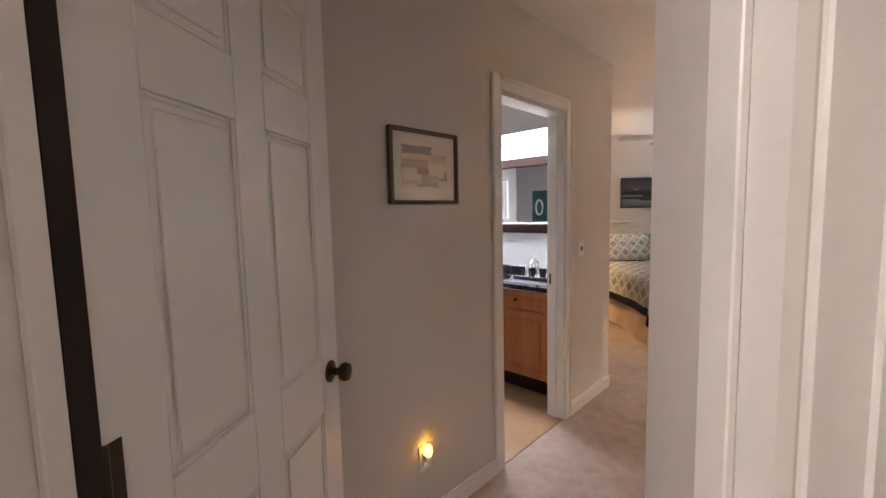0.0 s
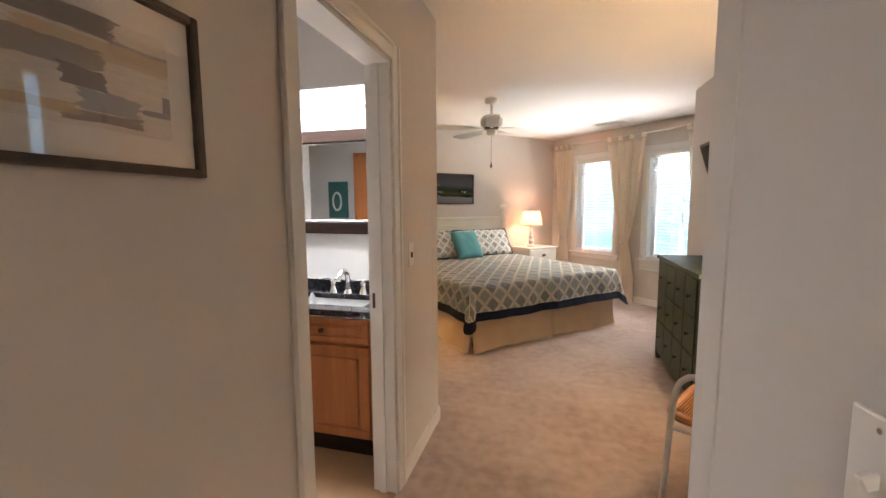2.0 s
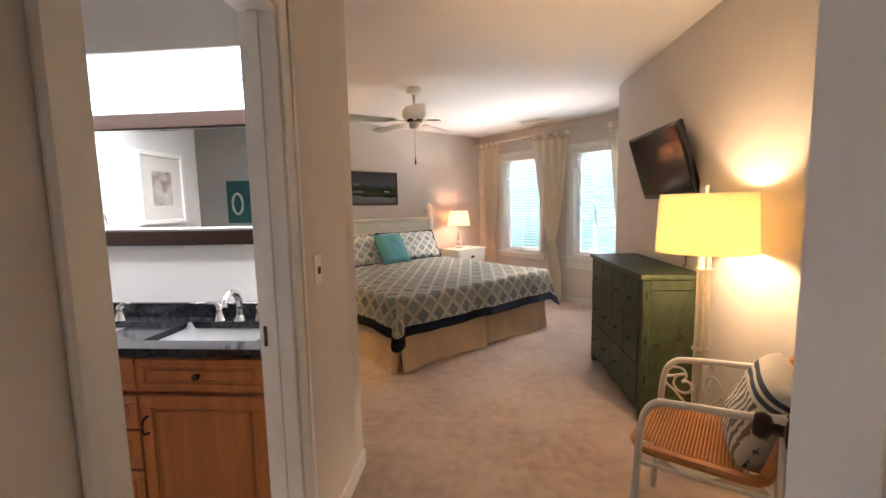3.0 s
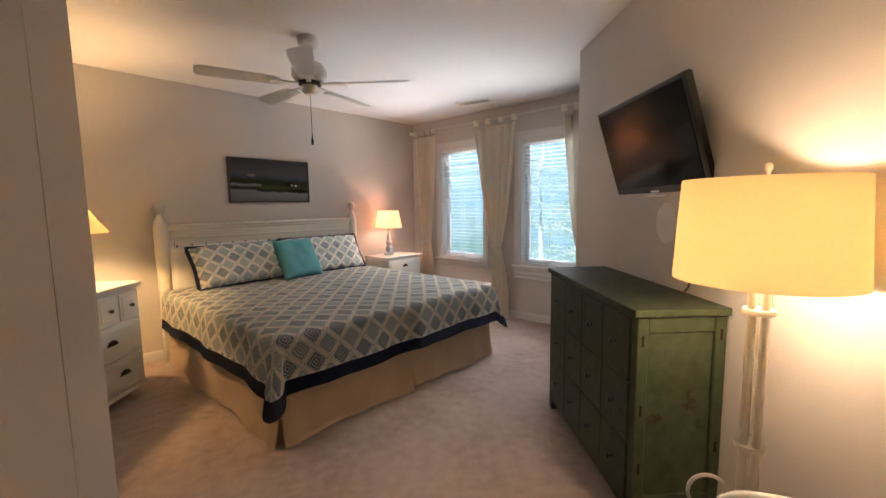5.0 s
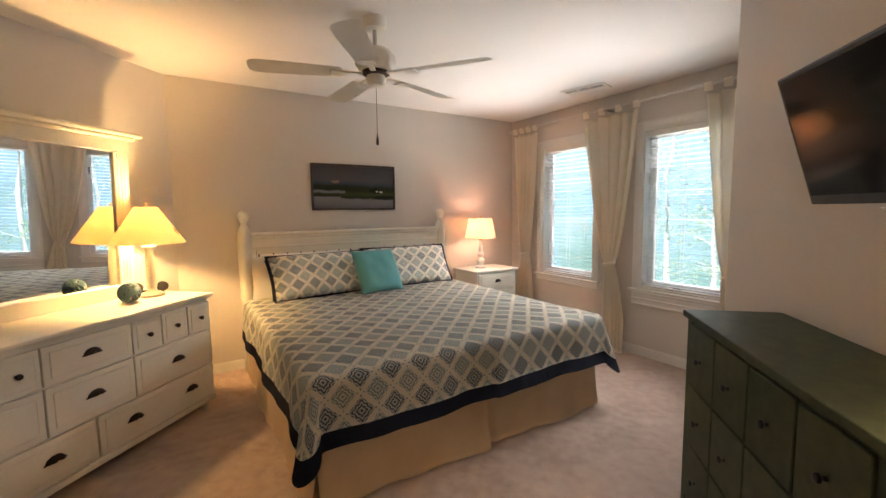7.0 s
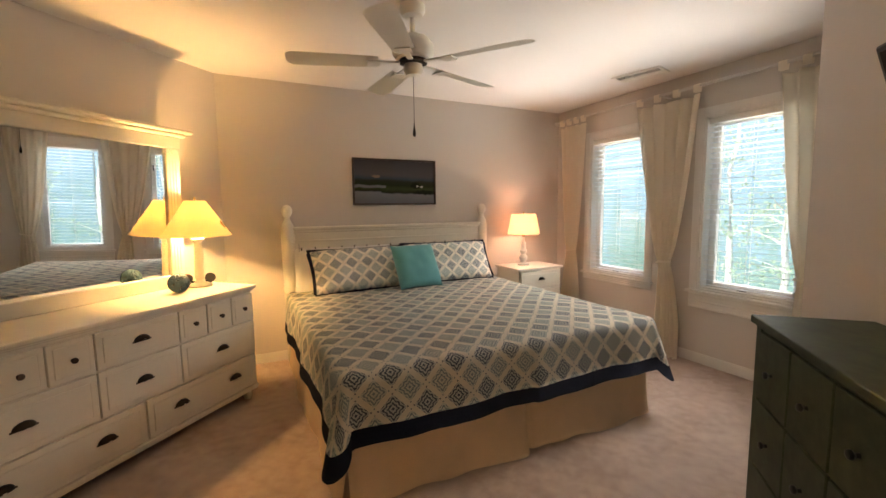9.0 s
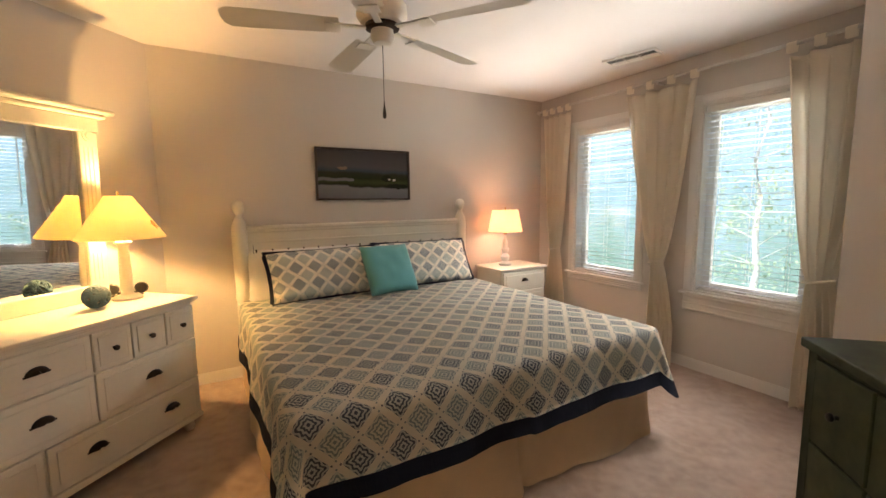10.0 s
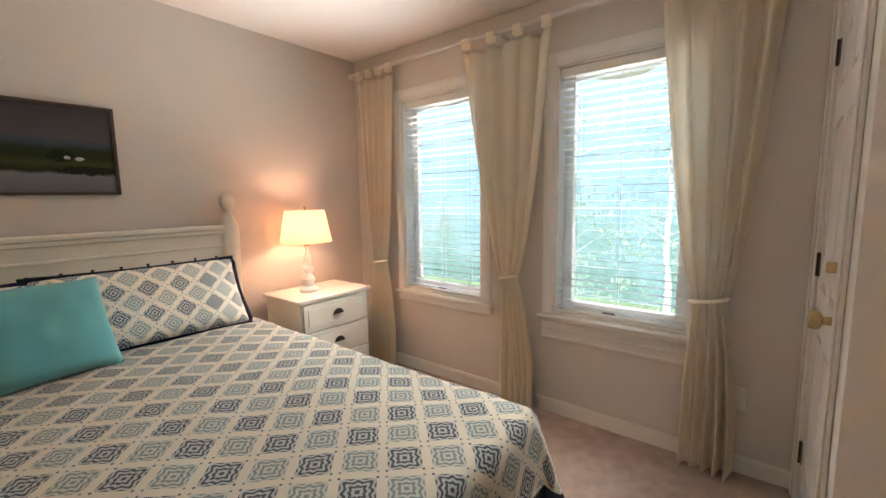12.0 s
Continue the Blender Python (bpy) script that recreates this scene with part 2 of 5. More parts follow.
def share(name, other, parent, m):
    ob = new(name, other.data)
    ob.parent, ob.matrix_basis = parent, m
    return ob


def thing(name, m, label, category, group="", kind=""):
    ob = new(name)
    ob.empty_display_size = 0.1
    ob.matrix_world = m
    return tagged(ob, label, category, group, kind)


def box(x0, x1, y0, y1, z0, z1, bevel=0.0, bm=None, seg=1):
    own = bmesh.new()
    bmesh.ops.create_cube(own, size=1)
    for v in own.verts:
        v.co = Vector((x0 + (v.co.x + 0.5) * (x1 - x0), y0 + (v.co.y + 0.5) * (y1 - y0), z0 + (v.co.z + 0.5) * (z1 - z0)))
    if bevel:
        bmesh.ops.bevel(own, geom=own.edges[:], offset=bevel, segments=seg, affect="EDGES", profile=0.5)
    return merge(bm, own)


def merge(bm, own, m=None):
    if m is not None:
        own.transform(m)
    if bm is None:
        return own
    me = bpy.data.meshes.new("tmp")
    own.to_mesh(me)
    own.free()
    bm.from_mesh(me)
    bpy.data.meshes.remove(me)
    return bm


def lathe(profile, seg=24, m=None, bm=None, square=False):
    """Turned shape from (radius, height) pairs."""
    own = bmesh.new()
    rings = []
    for r, z in profile:
        rings.append([own.verts.new((r * math.cos(2 * math.pi * i / seg), r * math.sin(2 * math.pi * i / seg), z)) for i in range(seg)])
    for lo, hi in zip(rings, rings[1:]):
        for i in range(seg):
            own.faces.new((lo[i], lo[(i + 1) % seg], hi[(i + 1) % seg], hi[i]))
    if profile[0][0] > 1e-4:
        own.faces.new(rings[0][::-1])
    if profile[-1][0] > 1e-4:
        own.faces.new(rings[-1])
    bmesh.ops.remove_doubles(own, verts=own.verts, dist=1e-5)
    return merge(bm, own, m)


def tube(points, r, seg=8, bm=None, closed=False):
    """Round bar along points."""
    own = bmesh.new()
    pts = [Vector(p) for p in points]
    rings = []
    for i, p in enumerate(pts):
        a = pts[i - 1] if i or closed else p
        b = pts[(i + 1) % len(pts)] if i < len(pts) - 1 or closed else p
        d = (b - a).normalized()
        side = d.cross(Vector((0, 0, 1)))
        side = side.normalized() if side.length > 0.05 else Vector((1, 0, 0))
        up = side.cross(d).normalized()
        rr = r[i] if isinstance(r, (list, tuple)) else r
        rings.append([own.verts.new(p + rr * (side * math.cos(2 * math.pi * j / seg) + up * math.sin(2 * math.pi * j / seg))) for j in range(seg)])
    n = len(rings)
    for k in range(n if closed else n - 1):
        lo, hi = rings[k], rings[(k + 1) % n]
        for j in range(seg):
            own.faces.new((lo[j], lo[(j + 1) % seg], hi[(j + 1) % seg], hi[j]))
    if not closed:
        own.faces.new(rings[0][::-1])
        own.faces.new(rings[-1])
    return merge(bm, own)


def smooth_path(points, steps=6):
    """Points along a Catmull-Rom curve."""
    pts = [Vector(p) for p in points]
    pts = [2 * pts[0] - pts[1]] + pts + [2 * pts[-1] - pts[-2]]
    out = []
    for i in range(1, len(pts) - 2):
        p0, p1, p2, p3 = pts[i - 1:i + 3]
        for k in range(steps):
            t = k / steps
            out.append(0.5 * (2 * p1 + (p2 - p0) * t + (2 * p0 - 5 * p1 + 4 * p2 - p3) * t * t + (3 * p1 - p0 - 3 * p2 + p3) * t ** 3))
    out.append(pts[-2])
    return out


def sheet(nu, nv, fn, uv=None, thickness=0.0):
    """Grid surface fn(i/nu, j/nv) -> place, with optional UV from uv(a, b) and thickness."""
    bm = bmesh.new()
    layer = bm.loops.layers.uv.new("UVMap")
    g = [[bm.verts.new(fn(i / nu, j / nv)) for j in range(nv + 1)] for i in range(nu + 1)]
    for i in range(nu):
        for j in range(nv):
            f = bm.faces.new((g[i][j], g[i + 1][j], g[i + 1][j + 1], g[i][j + 1]))
            f.smooth = True
            for l, (a, b) in zip(f.loops, ((i, j), (i + 1, j), (i + 1, j + 1), (i, j + 1))):
                l[layer].uv = uv(a / nu, b / nv) if uv else (a / nu, b / nv)
    if thickness:
        bmesh.ops.solidify(bm, geom=bm.faces[:], thickness=thickness)
    return bm


def frame_bars(x0, x1, z0, z1, w, y0, y1, bevel=0.003):
    """Four bars of a rectangular frame, in the x-z plane."""
    return [("stile", box(x0, x0 + w, y0, y1, z0, z1, bevel)), ("stile", box(x1 - w, x1, y0, y1, z0, z1, bevel)),
            ("rail", box(x0 + w + 0.0005, x1 - w - 0.0005, y0, y1, z0, z0 + w, bevel)), ("rail", box(x0 + w + 0.0005, x1 - w - 0.0005, y0, y1, z1 - w, z1, bevel))]


# ---- structure ----
def along(p, q):
    """Pose at p with local x towards q; local y points out of the room."""
    return pose(p[0], p[1], 0, 0, 0, math.degrees(math.atan2(q[1] - p[1], q[0] - p[0])))


def wall(name, p, q, holes=(), thick=0.115, material=None, top=CEIL, extra=(0.0, 0.0), label="smooth greige painted plaster wall"):
    """Wall whose room face runs from p to q; the room lies on its right hand."""
    n = math.dist(p, q)
    bm = bmesh.new()
    x = -extra[0]
    for x0, x1, z0, z1 in holes:
        box(x, x0, 0, thick, 0, top, bm=bm)
        if z0 > 0.01:
            box(x0, x1, 0, thick, 0, z0, bm=bm)
        box(x0, x1, 0, thick, z1, top, bm=bm)
        x = x1
    box(x, n + extra[1], 0, thick, 0, top, bm=bm)
    ob = obj(name, bm, material or M_WALL)
    ob.matrix_world = along(p, q)
    return tagged(ob, label, "wall", kind="structure")


def baseboard(p, q, x0=0.0, x1=None, h=0.085):
    n = math.dist(p, q) if x1 is None else x1
    bm = box(x0, n, -0.014, 0, 0, h - 0.012)
    box(x0, n, -0.009, 0, h - 0.012, h, bm=bm)
    ob = obj("baseboard", bm, M_TRIM)
    ob.matrix_world = along(p, q)
    return tagged(ob, "white painted wooden baseboard along the wall", "baseboard", kind="structure")


HALL_S, HALL_N = (-1.085, -0.64), (-1.085, 3.36)
BATH_W = (-2.95, 3.36)
W0, W1, W2 = (-0.118, 1.80), (-0.075, 1.02), (0.07, 0.79)
HINGE = (-0.51, 0.25)
ENTRY_END = (-1.085, -0.285)
DOOR_W = math.dist(Q, P)

floor = obj("floor", box(-3.5, 2.0, -1.7, 8.6, -0.05, 0.0), M_CARPET)
tagged(floor, "pinkish beige cut-pile carpet covering the floor", "carpet", kind="structure")
ceiling = obj("ceiling", box(-3.6, 2.2, -1.7, 8.6, CEIL, CEIL + 0.1), M_CEIL)
tagged(ceiling, "off-white matte painted flat ceiling", "ceiling", kind="structure")

wall("wall_headboard", A, B, extra=(0.05, 0.115))
wall("wall_window", B, Q, [(q0, q1, *WIN_Z) for q0, q1 in WINDOWS], thick=0.15)
wall("wall_door", Q, P, [(0.11, 0.87, 0, 2.03)])
wall("wall_television", P, (0.885, 2.72))
wall("wall_jog", (0.885, 2.72), (0.62, 2.72), extra=(0.115, -0.002))
wall("wall_closet", (0.62, 2.72), (0.62, 1.80), [(0.09, 0.82, 0, 2.03)], extra=(-0.002, 0.115))
wall("wall_south", (0.62, 1.80), W0, thick=0.10, extra=(0, -0.002))
wall("wall_hall_east", W0, W1, thick=0.10)
wall("wall_hall_corner", W1, W2, thick=0.10)
wall("wall_entry", HINGE, ENTRY_END, thick=0.12)
wall("wall_entry_side", (0.935, 1.595), W2, thick=0.12)
wall("wall_entry_head", W2, HINGE, [(0, math.dist(W2, HINGE), 0, 2.03)], thick=0.12)
wall("wall_hall_west", HALL_S, HALL_N, [(2.592, 3.285, 0, 1.99)], extra=(0, -0.112))
wall("wall_bath_north", HALL_N, BATH_W, thick=0.11)
wall("wall_dresser", BATH_W, A, extra=(0.11, 0.05))
wall("wall_bath_west", (-2.70, 3.25), (-2.70, 1.95), material=M_BATHWALL, thick=0.1, label="pale cool white painted bathroom wall").matrix_world = pose(-2.70, 1.95, 0, 0, 0, 90)
wall("wall_bath_recess", (-3.40, 1.95), (-2.80, 1.95), material=M_BATHWALL, thick=0.1, label="pale cool white painted bathroom wall")
wall("wall_bath_far", (-3.40, 0.95), (-3.40, 1.95), material=M_BATHWALL, thick=0.1, label="pale cool white painted bathroom wall")
wall("wall_bath_south", (-1.20, 0.95), (-3.40, 0.95), material=M_BATHWALL, thick=0.1, label="pale cool white painted bathroom wall")
wall("wall_landing_west", (-1.085, -1.5), (-1.085, -0.64))
wall("wall_landing_south", (1.5, -1.5), (-1.085, -1.5))
wall("wall_landing_east", (1.5, 1.6), (1.5, -1.5))
wall("wall_landing_north", (0.50, 1.60), (1.5, 1.60))
wall("wall_closet_back", (1.30, 2.72), (1.30, 1.60))
bath_lining = obj("wall_bath_lining", box(-2.69, -1.21, 3.244, 3.25, 0, CEIL), M_BATHWALL)
tagged(bath_lining, "pale cool white painted bathroom wall", "wall", kind="structure")
bath_floor = obj("bath_floor", box(-3.4, -1.09, 0.95, 3.25, 0.0, 0.006), surface("tan_vinyl", (0.38, 0.235, 0.12), 0.35, 0.12, 3, 40, 0.05))
tagged(bath_floor, "tan sheet vinyl bathroom floor", "floor", kind="structure")

baseboard(A, B)
baseboard(B, Q)
baseboard(Q, P, 0.0, 0.045)
baseboard(Q, P, 0.935, DOOR_W)
baseboard(P, (0.885, 2.72))
baseboard((0.62, 1.80), W0)
baseboard(W0, W1)
baseboard(HALL_S, HALL_N, 0.36, 2.52)
baseboard(HALL_S, HALL_N, 3.357, 4.0)
baseboard(HALL_N, BATH_W)
baseboard(BATH_W, A)


def casing(name, m, x0, x1, top, w=0.072, depth=0.115, label="white painted moulded door casing"):
    """Door trim round an opening in local x, on the room face, with its jamb lining and stop."""
    t = thing(name, m, label, "door frame", kind="structure")
    for a, b in ((x0 - w, x0), (x1, x1 + w)):
        bm = box(a, b, -0.012, -0.0005, 0, top + w, 0.003)
        outer = a if a < x0 - 0.01 else b - 0.022
        box(outer, outer + 0.022, -0.020, -0.012, 0, top + w, 0.004, bm=bm)
        part("casing", bm, M_TRIM, t)
    bm = box(x0, x1, -0.012, -0.0005, top, top + w, 0.003)
    box(x0, x1, -0.020, -0.012, top + w - 0.022, top + w, 0.004, bm=bm)
    part("head_casing", bm, M_TRIM, t)
    for a, b, s in ((x0, x0 + 0.018, 1), (x1 - 0.018, x1, -1)):
        bm = box(a, b, 0, depth, 0, top)
        c = a + (0.018 if s > 0 else -0.011)
        box(c, c + 0.011, depth * 0.42, depth * 0.42 + 0.035, 0, top - 0.018, 0.002, bm=bm)
        part("jamb", bm, M_TRIM, t)
    part("head_jamb", box(x0 + 0.018, x1 - 0.018, 0, depth, top - 0.018, top), M_TRIM, t)
    return t


casing("door_frame_1", along(HALL_S, HALL_N), 2.592, 3.285, 1.99)
casing("door_frame_2", along(Q, P), 0.11, 0.87, 2.03)
casing("door_frame_3", along((0.62, 2.72), (0.62, 1.80)), 0.09, 0.82, 2.03)
casing("door_frame_4", along(W2, HINGE) @ pose(math.dist(W2, HINGE), 0.12, 0, 0, 0, 180), 0.0, math.dist(W2, HINGE), 2.03, depth=0.12)


def knob(parent, x, z, y, s, material, name="knob"):
    """Round door knob with its rose; s: the side to which it stands out."""
    prof = [(0.0, 0.0), (0.032, 0.0), (0.032, 0.006), (0.012, 0.012), (0.011, 0.030), (0.024, 0.036), (0.028, 0.048), (0.024, 0.060), (0.0, 0.064)]
    ob = part(name, lathe(prof, 20, pose(x, y, z, 90 if s < 0 else -90, 0, 0)), material, parent, "round metal door knob", True)
    return ob


def hinge(parent, x, z, y, material):
    bm = box(x - 0.006, x + 0.03, y - 0.002, y + 0.002, z - 0.045, z + 0.045)
    lathe([(0.0065, -0.047), (0.0065, 0.047)], 10, pose(x, y - 0.005, z), bm=bm)
    part("hinge", bm, material, parent, "dark metal butt hinge")


def panel_door(name, m, w, h, label, metal, t=0.035, hinge_metal=None, knob_z=0.98):
    """Six-panel door; local x from the hinge, faces at y=0 and y=t."""
    d = thing(name, m, label, "door", kind="structure")
    part("slab", box(0, w, 0.008, t - 0.008, 0.012, h, 0.001), M_DOOR, d)
    st, mid = 0.11, 0.10
    cols = [(st, w / 2 - mid / 2), (w / 2 + mid / 2, w - st)]
    rows = [(0.24, 0.82), (0.98, 1.58), (1.70, h - 0.12)]
    for y0, y1, s in ((0, 0.008, -1), (t - 0.008, t, 1)):
        for a, b in ((0, st), (w - st, w), (w / 2 - mid / 2, w / 2 + mid / 2)):
            part("stile", box(a, b, y0, y1, 0.012, h, 0.002), M_DOOR, d)
        for z0, z1 in ((0.012, 0.24), (0.82, 0.98), (1.58, 1.70), (h - 0.12, h)):
            for a, b in cols:
                part("rail", box(a, b, y0, y1, z0, z1, 0.002), M_DOOR, d)
        for z0, z1 in rows:
            for a, b in cols:
                f0, f1 = (0.0025, 0.0078) if s < 0 else (t - 0.0078, t - 0.0025)
                part("door_panel", box(a + 0.022, b - 0.022, f0, f1, z0 + 0.022, z1 - 0.022, 0.0025), M_DOOR, d)
                bm = box(a, a + 0.010, f0, f1, z0, z1, 0.003)
                box(b - 0.010, b, f0, f1, z0, z1, 0.003, bm=bm)
                box(a + 0.010, b - 0.010, f0, f1, z0, z0 + 0.010, 0.003, bm=bm)
                box(a + 0.010, b - 0.010, f0, f1, z1 - 0.010, z1, 0.003, bm=bm)
                part("panel_moulding", bm, M_DOOR, d)
    knob(d, w - 0.06, knob_z, 0, -1, metal)
    knob(d, w - 0.06, knob_z, t, 1, metal)
    part("latch_plate", box(w, w + 0.002, t / 2 - 0.011, t / 2 + 0.011, knob_z - 0.03, knob_z + 0.03), metal, d)
    for z in (0.25, 1.05, 1.85):
        hinge(d, 0, z, 0, hinge_metal or metal)
    return d


entry_angle = 125.2
panel_door("door_1", pose(HINGE[0] + 0.005, HINGE[1] + 0.02, 0, 0, 0, entry_angle), 0.75, 2.02, "white six-panel interior door standing open into the hall", M_BRONZE, knob_z=0.925)
# solid dark strip in place of the shade between door and jamb
part("hinge_gap_shade", box(-0.036, -0.003, -0.008, 0.03, 0.004, 2.02), M_GAP_SHADE, bpy.data.objects["door_1"], "dark strip standing in for shade in the hinge gap")
panel_door("door_2", along(Q, P) @ pose(0.13, 0.004, 0), 0.72, 2.005, "closed white six-panel door with brass knob and deadbolt", M_BRASS, hinge_metal=M_BRONZE)
bolt = lathe([(0.0, 0.0), (0.026, 0.0), (0.024, 0.008), (0.008, 0.012), (0.0, 0.012)], 18, pose(0.66, 0, 1.13, 90, 0, 0))
box(0.654, 0.666, -0.034, -0.010, 1.115, 1.145, 0.003, bm=bolt)
part("deadbolt", bolt, M_BRASS, bpy.data.objects["door_2"], "brass deadbolt thumb-turn", True)
panel_door("door_3", pose(0.60, 2.60, 0, 0, 0, 228) @ pose(0, -0.035, 0), 0.70, 2.0, "white six-panel closet door standing open", M_BRONZE, knob_z=0.90)


# ---- outside ----
EAST = WW @ pose(1.4, 0, 0)
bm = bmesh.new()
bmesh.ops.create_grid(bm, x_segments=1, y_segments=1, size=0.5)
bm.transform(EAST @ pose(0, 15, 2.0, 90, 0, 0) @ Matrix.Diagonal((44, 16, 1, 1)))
# flat sheet whose own glow stands in for the daylit distance
tagged(obj("backdrop", bm, M_WOODS), "glowing backdrop of hazy green spring woodland beyond the garden", "woodland", kind="structure")
bm = bmesh.new()
bmesh.ops.create_grid(bm, x_segments=1, y_segments=1, size=0.5)
bm.transform(EAST @ pose(0, 8.0, -3.0) @ Matrix.Diagonal((44, 15.4, 1, 1)))
tagged(obj("ground", bm, surface("garden_grass", (0.24, 0.33, 0.17), 0.9, 0.35, 0.9, 8, 0.6, 0.03)), "rough green grass outside the windows", "grass", kind="structure")
M_BARK = surface("pale_bark", (0.74, 0.75, 0.72), 0.9, 0.3, 9, 40, 0.5, 0.01)
M_LEAF = surface("spring_leaves", (0.42, 0.55, 0.38), 0.7, 0.4, 2, 10, 0.1)


def tree(x, y, h, r, seed, crown):
    rng = random.Random(seed)
    t = thing("tree", EAST @ pose(x, y, -3.0), "slender pale-barked garden tree in spring leaf", "tree", "garden trees")
    pts = [(rng.uniform(-0.02, 0.02) * k, rng.uniform(-0.02, 0.02) * k, h * k / 8) for k in range(9)]
    part("trunk", tube(pts, [r * (1 - 0.09 * k) for k in range(9)], 10), M_BARK, t, "pale tapered trunk", True)
    bm, limbs = bmesh.new(), bmesh.new()
    for k in range(crown):
        z = rng.uniform(0.18, 1.05) * h
        a, l = rng.uniform(0, 6.28), rng.uniform(0.3, 1.4)
        tip = Vector((l * math.cos(a), l * math.sin(a), z + l * rng.uniform(0.1, 0.5)))
        if k % 3 == 0:
            tube([(0, 0, z), tip * 0.5 + Vector((0, 0, z * 0.5 + 0.02)), tip], [0.014, 0.009, 0.004], 5, bm=limbs)
        for j in range(26):
            c = tip + Vector((rng.gauss(0, 0.2), rng.gauss(0, 0.2), rng.gauss(0, 0.16)))
            rot = Euler((rng.uniform(0, 6), rng.uniform(0, 6), rng.uniform(0, 6))).to_matrix()
            s = rng.uniform(0.03, 0.07)
            bm.faces.new([bm.verts.new(c + rot @ Vector(p) * s) for p in ((-1, 0, 0), (0, -0.45, 0.1), (1, 0, 0), (0, 0.45, 0.1))])
    tagged(part("limbs", limbs, M_BARK, t), kind="stuff")
    tagged(part("crown", bm, M_LEAF, t, "loose sprays of small green leaves"), kind="stuff")


for k, (x, y, h, r, c) in enumerate(((-2.6, 8.0, 7, 0.10, 50), (0.9, 9.0, 7, 0.09, 50), (2.6, 9.6, 7, 0.10, 50), (-4.6, 9.5, 7, 0.12, 60), (4.6, 8.4, 6.5, 0.1, 56), (-0.8, 10.5, 7, 0.12, 60))):
    tree(x, y, h, r, 20 + k, c)


# ---- windows, blinds, curtains ----
def window(name, q0, q1, apron):
    t = thing(name, WW @ pose(0, 0, 0), "white casement window with moulded casing, sill and apron", "window", kind="structure")
    z0, z1, w = WIN_Z[0], WIN_Z[1], 0.075
    for a in (q0 - w, q1):
        bm = box(a, a + w, -0.014, -0.0005, z0, z1 + w, 0.003)
        box(a + 0.012, a + w - 0.012, -0.021, -0.014, z0, z1 + w, 0.004, bm=bm)
        part("casing", bm, M_TRIM, t)
    bm = box(q0, q1, -0.014, -0.0005, z1, z1 + w, 0.003)
    box(q0, q1, -0.021, -0.014, z1 + 0.012, z1 + w - 0.012, 0.004, bm=bm)
    part("head_casing", bm, M_TRIM, t)
    part("window_sill", box(q0 - w - 0.02, q1 + w + 0.02, -0.05, 0.0, z0 - 0.022, z0 - 0.0005, 0.005), M_TRIM, t)
    bm = box(q0 - w, q1 + w, -0.012, -0.0005, z0 - apron, z0 - 0.023, 0.003)
    for d in (0.028, apron * 0.55, apron - 0.020):
        box(q0 - w, q1 + w, -0.020, -0.012, z0 - d - 0.018, z0 - d, 0.004, bm=bm)
    part("apron", bm, M_TRIM, t, "stepped white moulding under the sill")
    for a, b, c, d in ((q0, q0 + 0.012, z0, z1), (q1 - 0.012, q1, z0, z1), (q0 + 0.012, q1 - 0.012, z0, z0 + 0.012), (q0 + 0.012, q1 - 0.012, z1 - 0.012, z1)):
        part("jamb", box(a, b, 0.0, 0.149, c, d), M_TRIM, t)
    for n, bm in frame_bars(q0 + 0.013, q1 - 0.013, z0 + 0.013, z1 - 0.013, 0.058, 0.085, 0.125, 0.004):
        part("sash_" + n, bm, M_TRIM, t)
    gl = part("pane", box(q0 + 0.068, q1 - 0.068, 0.103, 0.107, z0 + 0.068, z1 - 0.068), M_PANE, t)
    gl.visible_shadow = False
    bm = box((q0 + q1) / 2 - 0.09, (q0 + q1) / 2 - 0.02, 0.068, 0.0845, z0 + 0.014, z0 + 0.032, 0.004)
    part("crank", bm, M_BLACK, t, "small dark window crank")
    part("latch", box(q1 - 0.05, q1 - 0.035, 0.07, 0.0845, 1.75, 1.84, 0.003), M_BLACK, t)


def blind(q0, q1):
    z0, z1 = WIN_Z
    t = thing("venetian_blind", WW @ pose((q0 + q1) / 2, 0.035, 0), "white horizontal slatted blind lowered in the window, slats open", "blind", "window blinds")
    hw = (q1 - q0) / 2 - 0.016
    part("headrail", box(-hw, hw, -0.024, 0.024, z1 - 0.06, z1 - 0.013, 0.003), M_PLATE, t)
    n = 32
    first = None
    rng = random.Random(int(q0 * 100))
    for k in range(n):
        z = z0 + 0.05 + (z1 - 0.085 - z0 - 0.05) * k / (n - 1)
        m = pose(0, 0, z, -5 + rng.uniform(-2, 2), rng.uniform(-0.15, 0.15), 0)
        if first is None:
            own = bmesh.new()
            rows = [[own.verts.new((x, 0.024 * s, 0.0025 * (1 - s * s))) for s in (-1, -0.5, 0, 0.5, 1)] for x in (-hw, hw)]
            for a in range(4):
                own.faces.new((rows[0][a], rows[1][a], rows[1][a + 1], rows[0][a + 1]))
            bmesh.ops.solidify(own, geom=own.faces[:], thickness=0.0016)
            first = part("slat", own, M_BLIND, t)
            first.matrix_basis = m
        else:
            share("slat", first, t, m)
    part("bottom_rail", box(-hw, hw, -0.022, 0.022, z0 + 0.014, z0 + 0.03, 0.003), M_PLATE, t)
    for x in (-hw * 0.7, 0, hw * 0.7):
        for y in (-0.025, 0.025):
            part("ladder_cord", box(x - 0.001, x + 0.001, y - 0.001, y + 0.001, z0 + 0.03, z1 - 0.06), M_PLATE, t)
    part("tilt_wand", lathe([(0.004, 1.2), (0.004, z1 - 0.06)], 6, pose(-hw + 0.08, -0.03, 0)), M_PLATE, t)


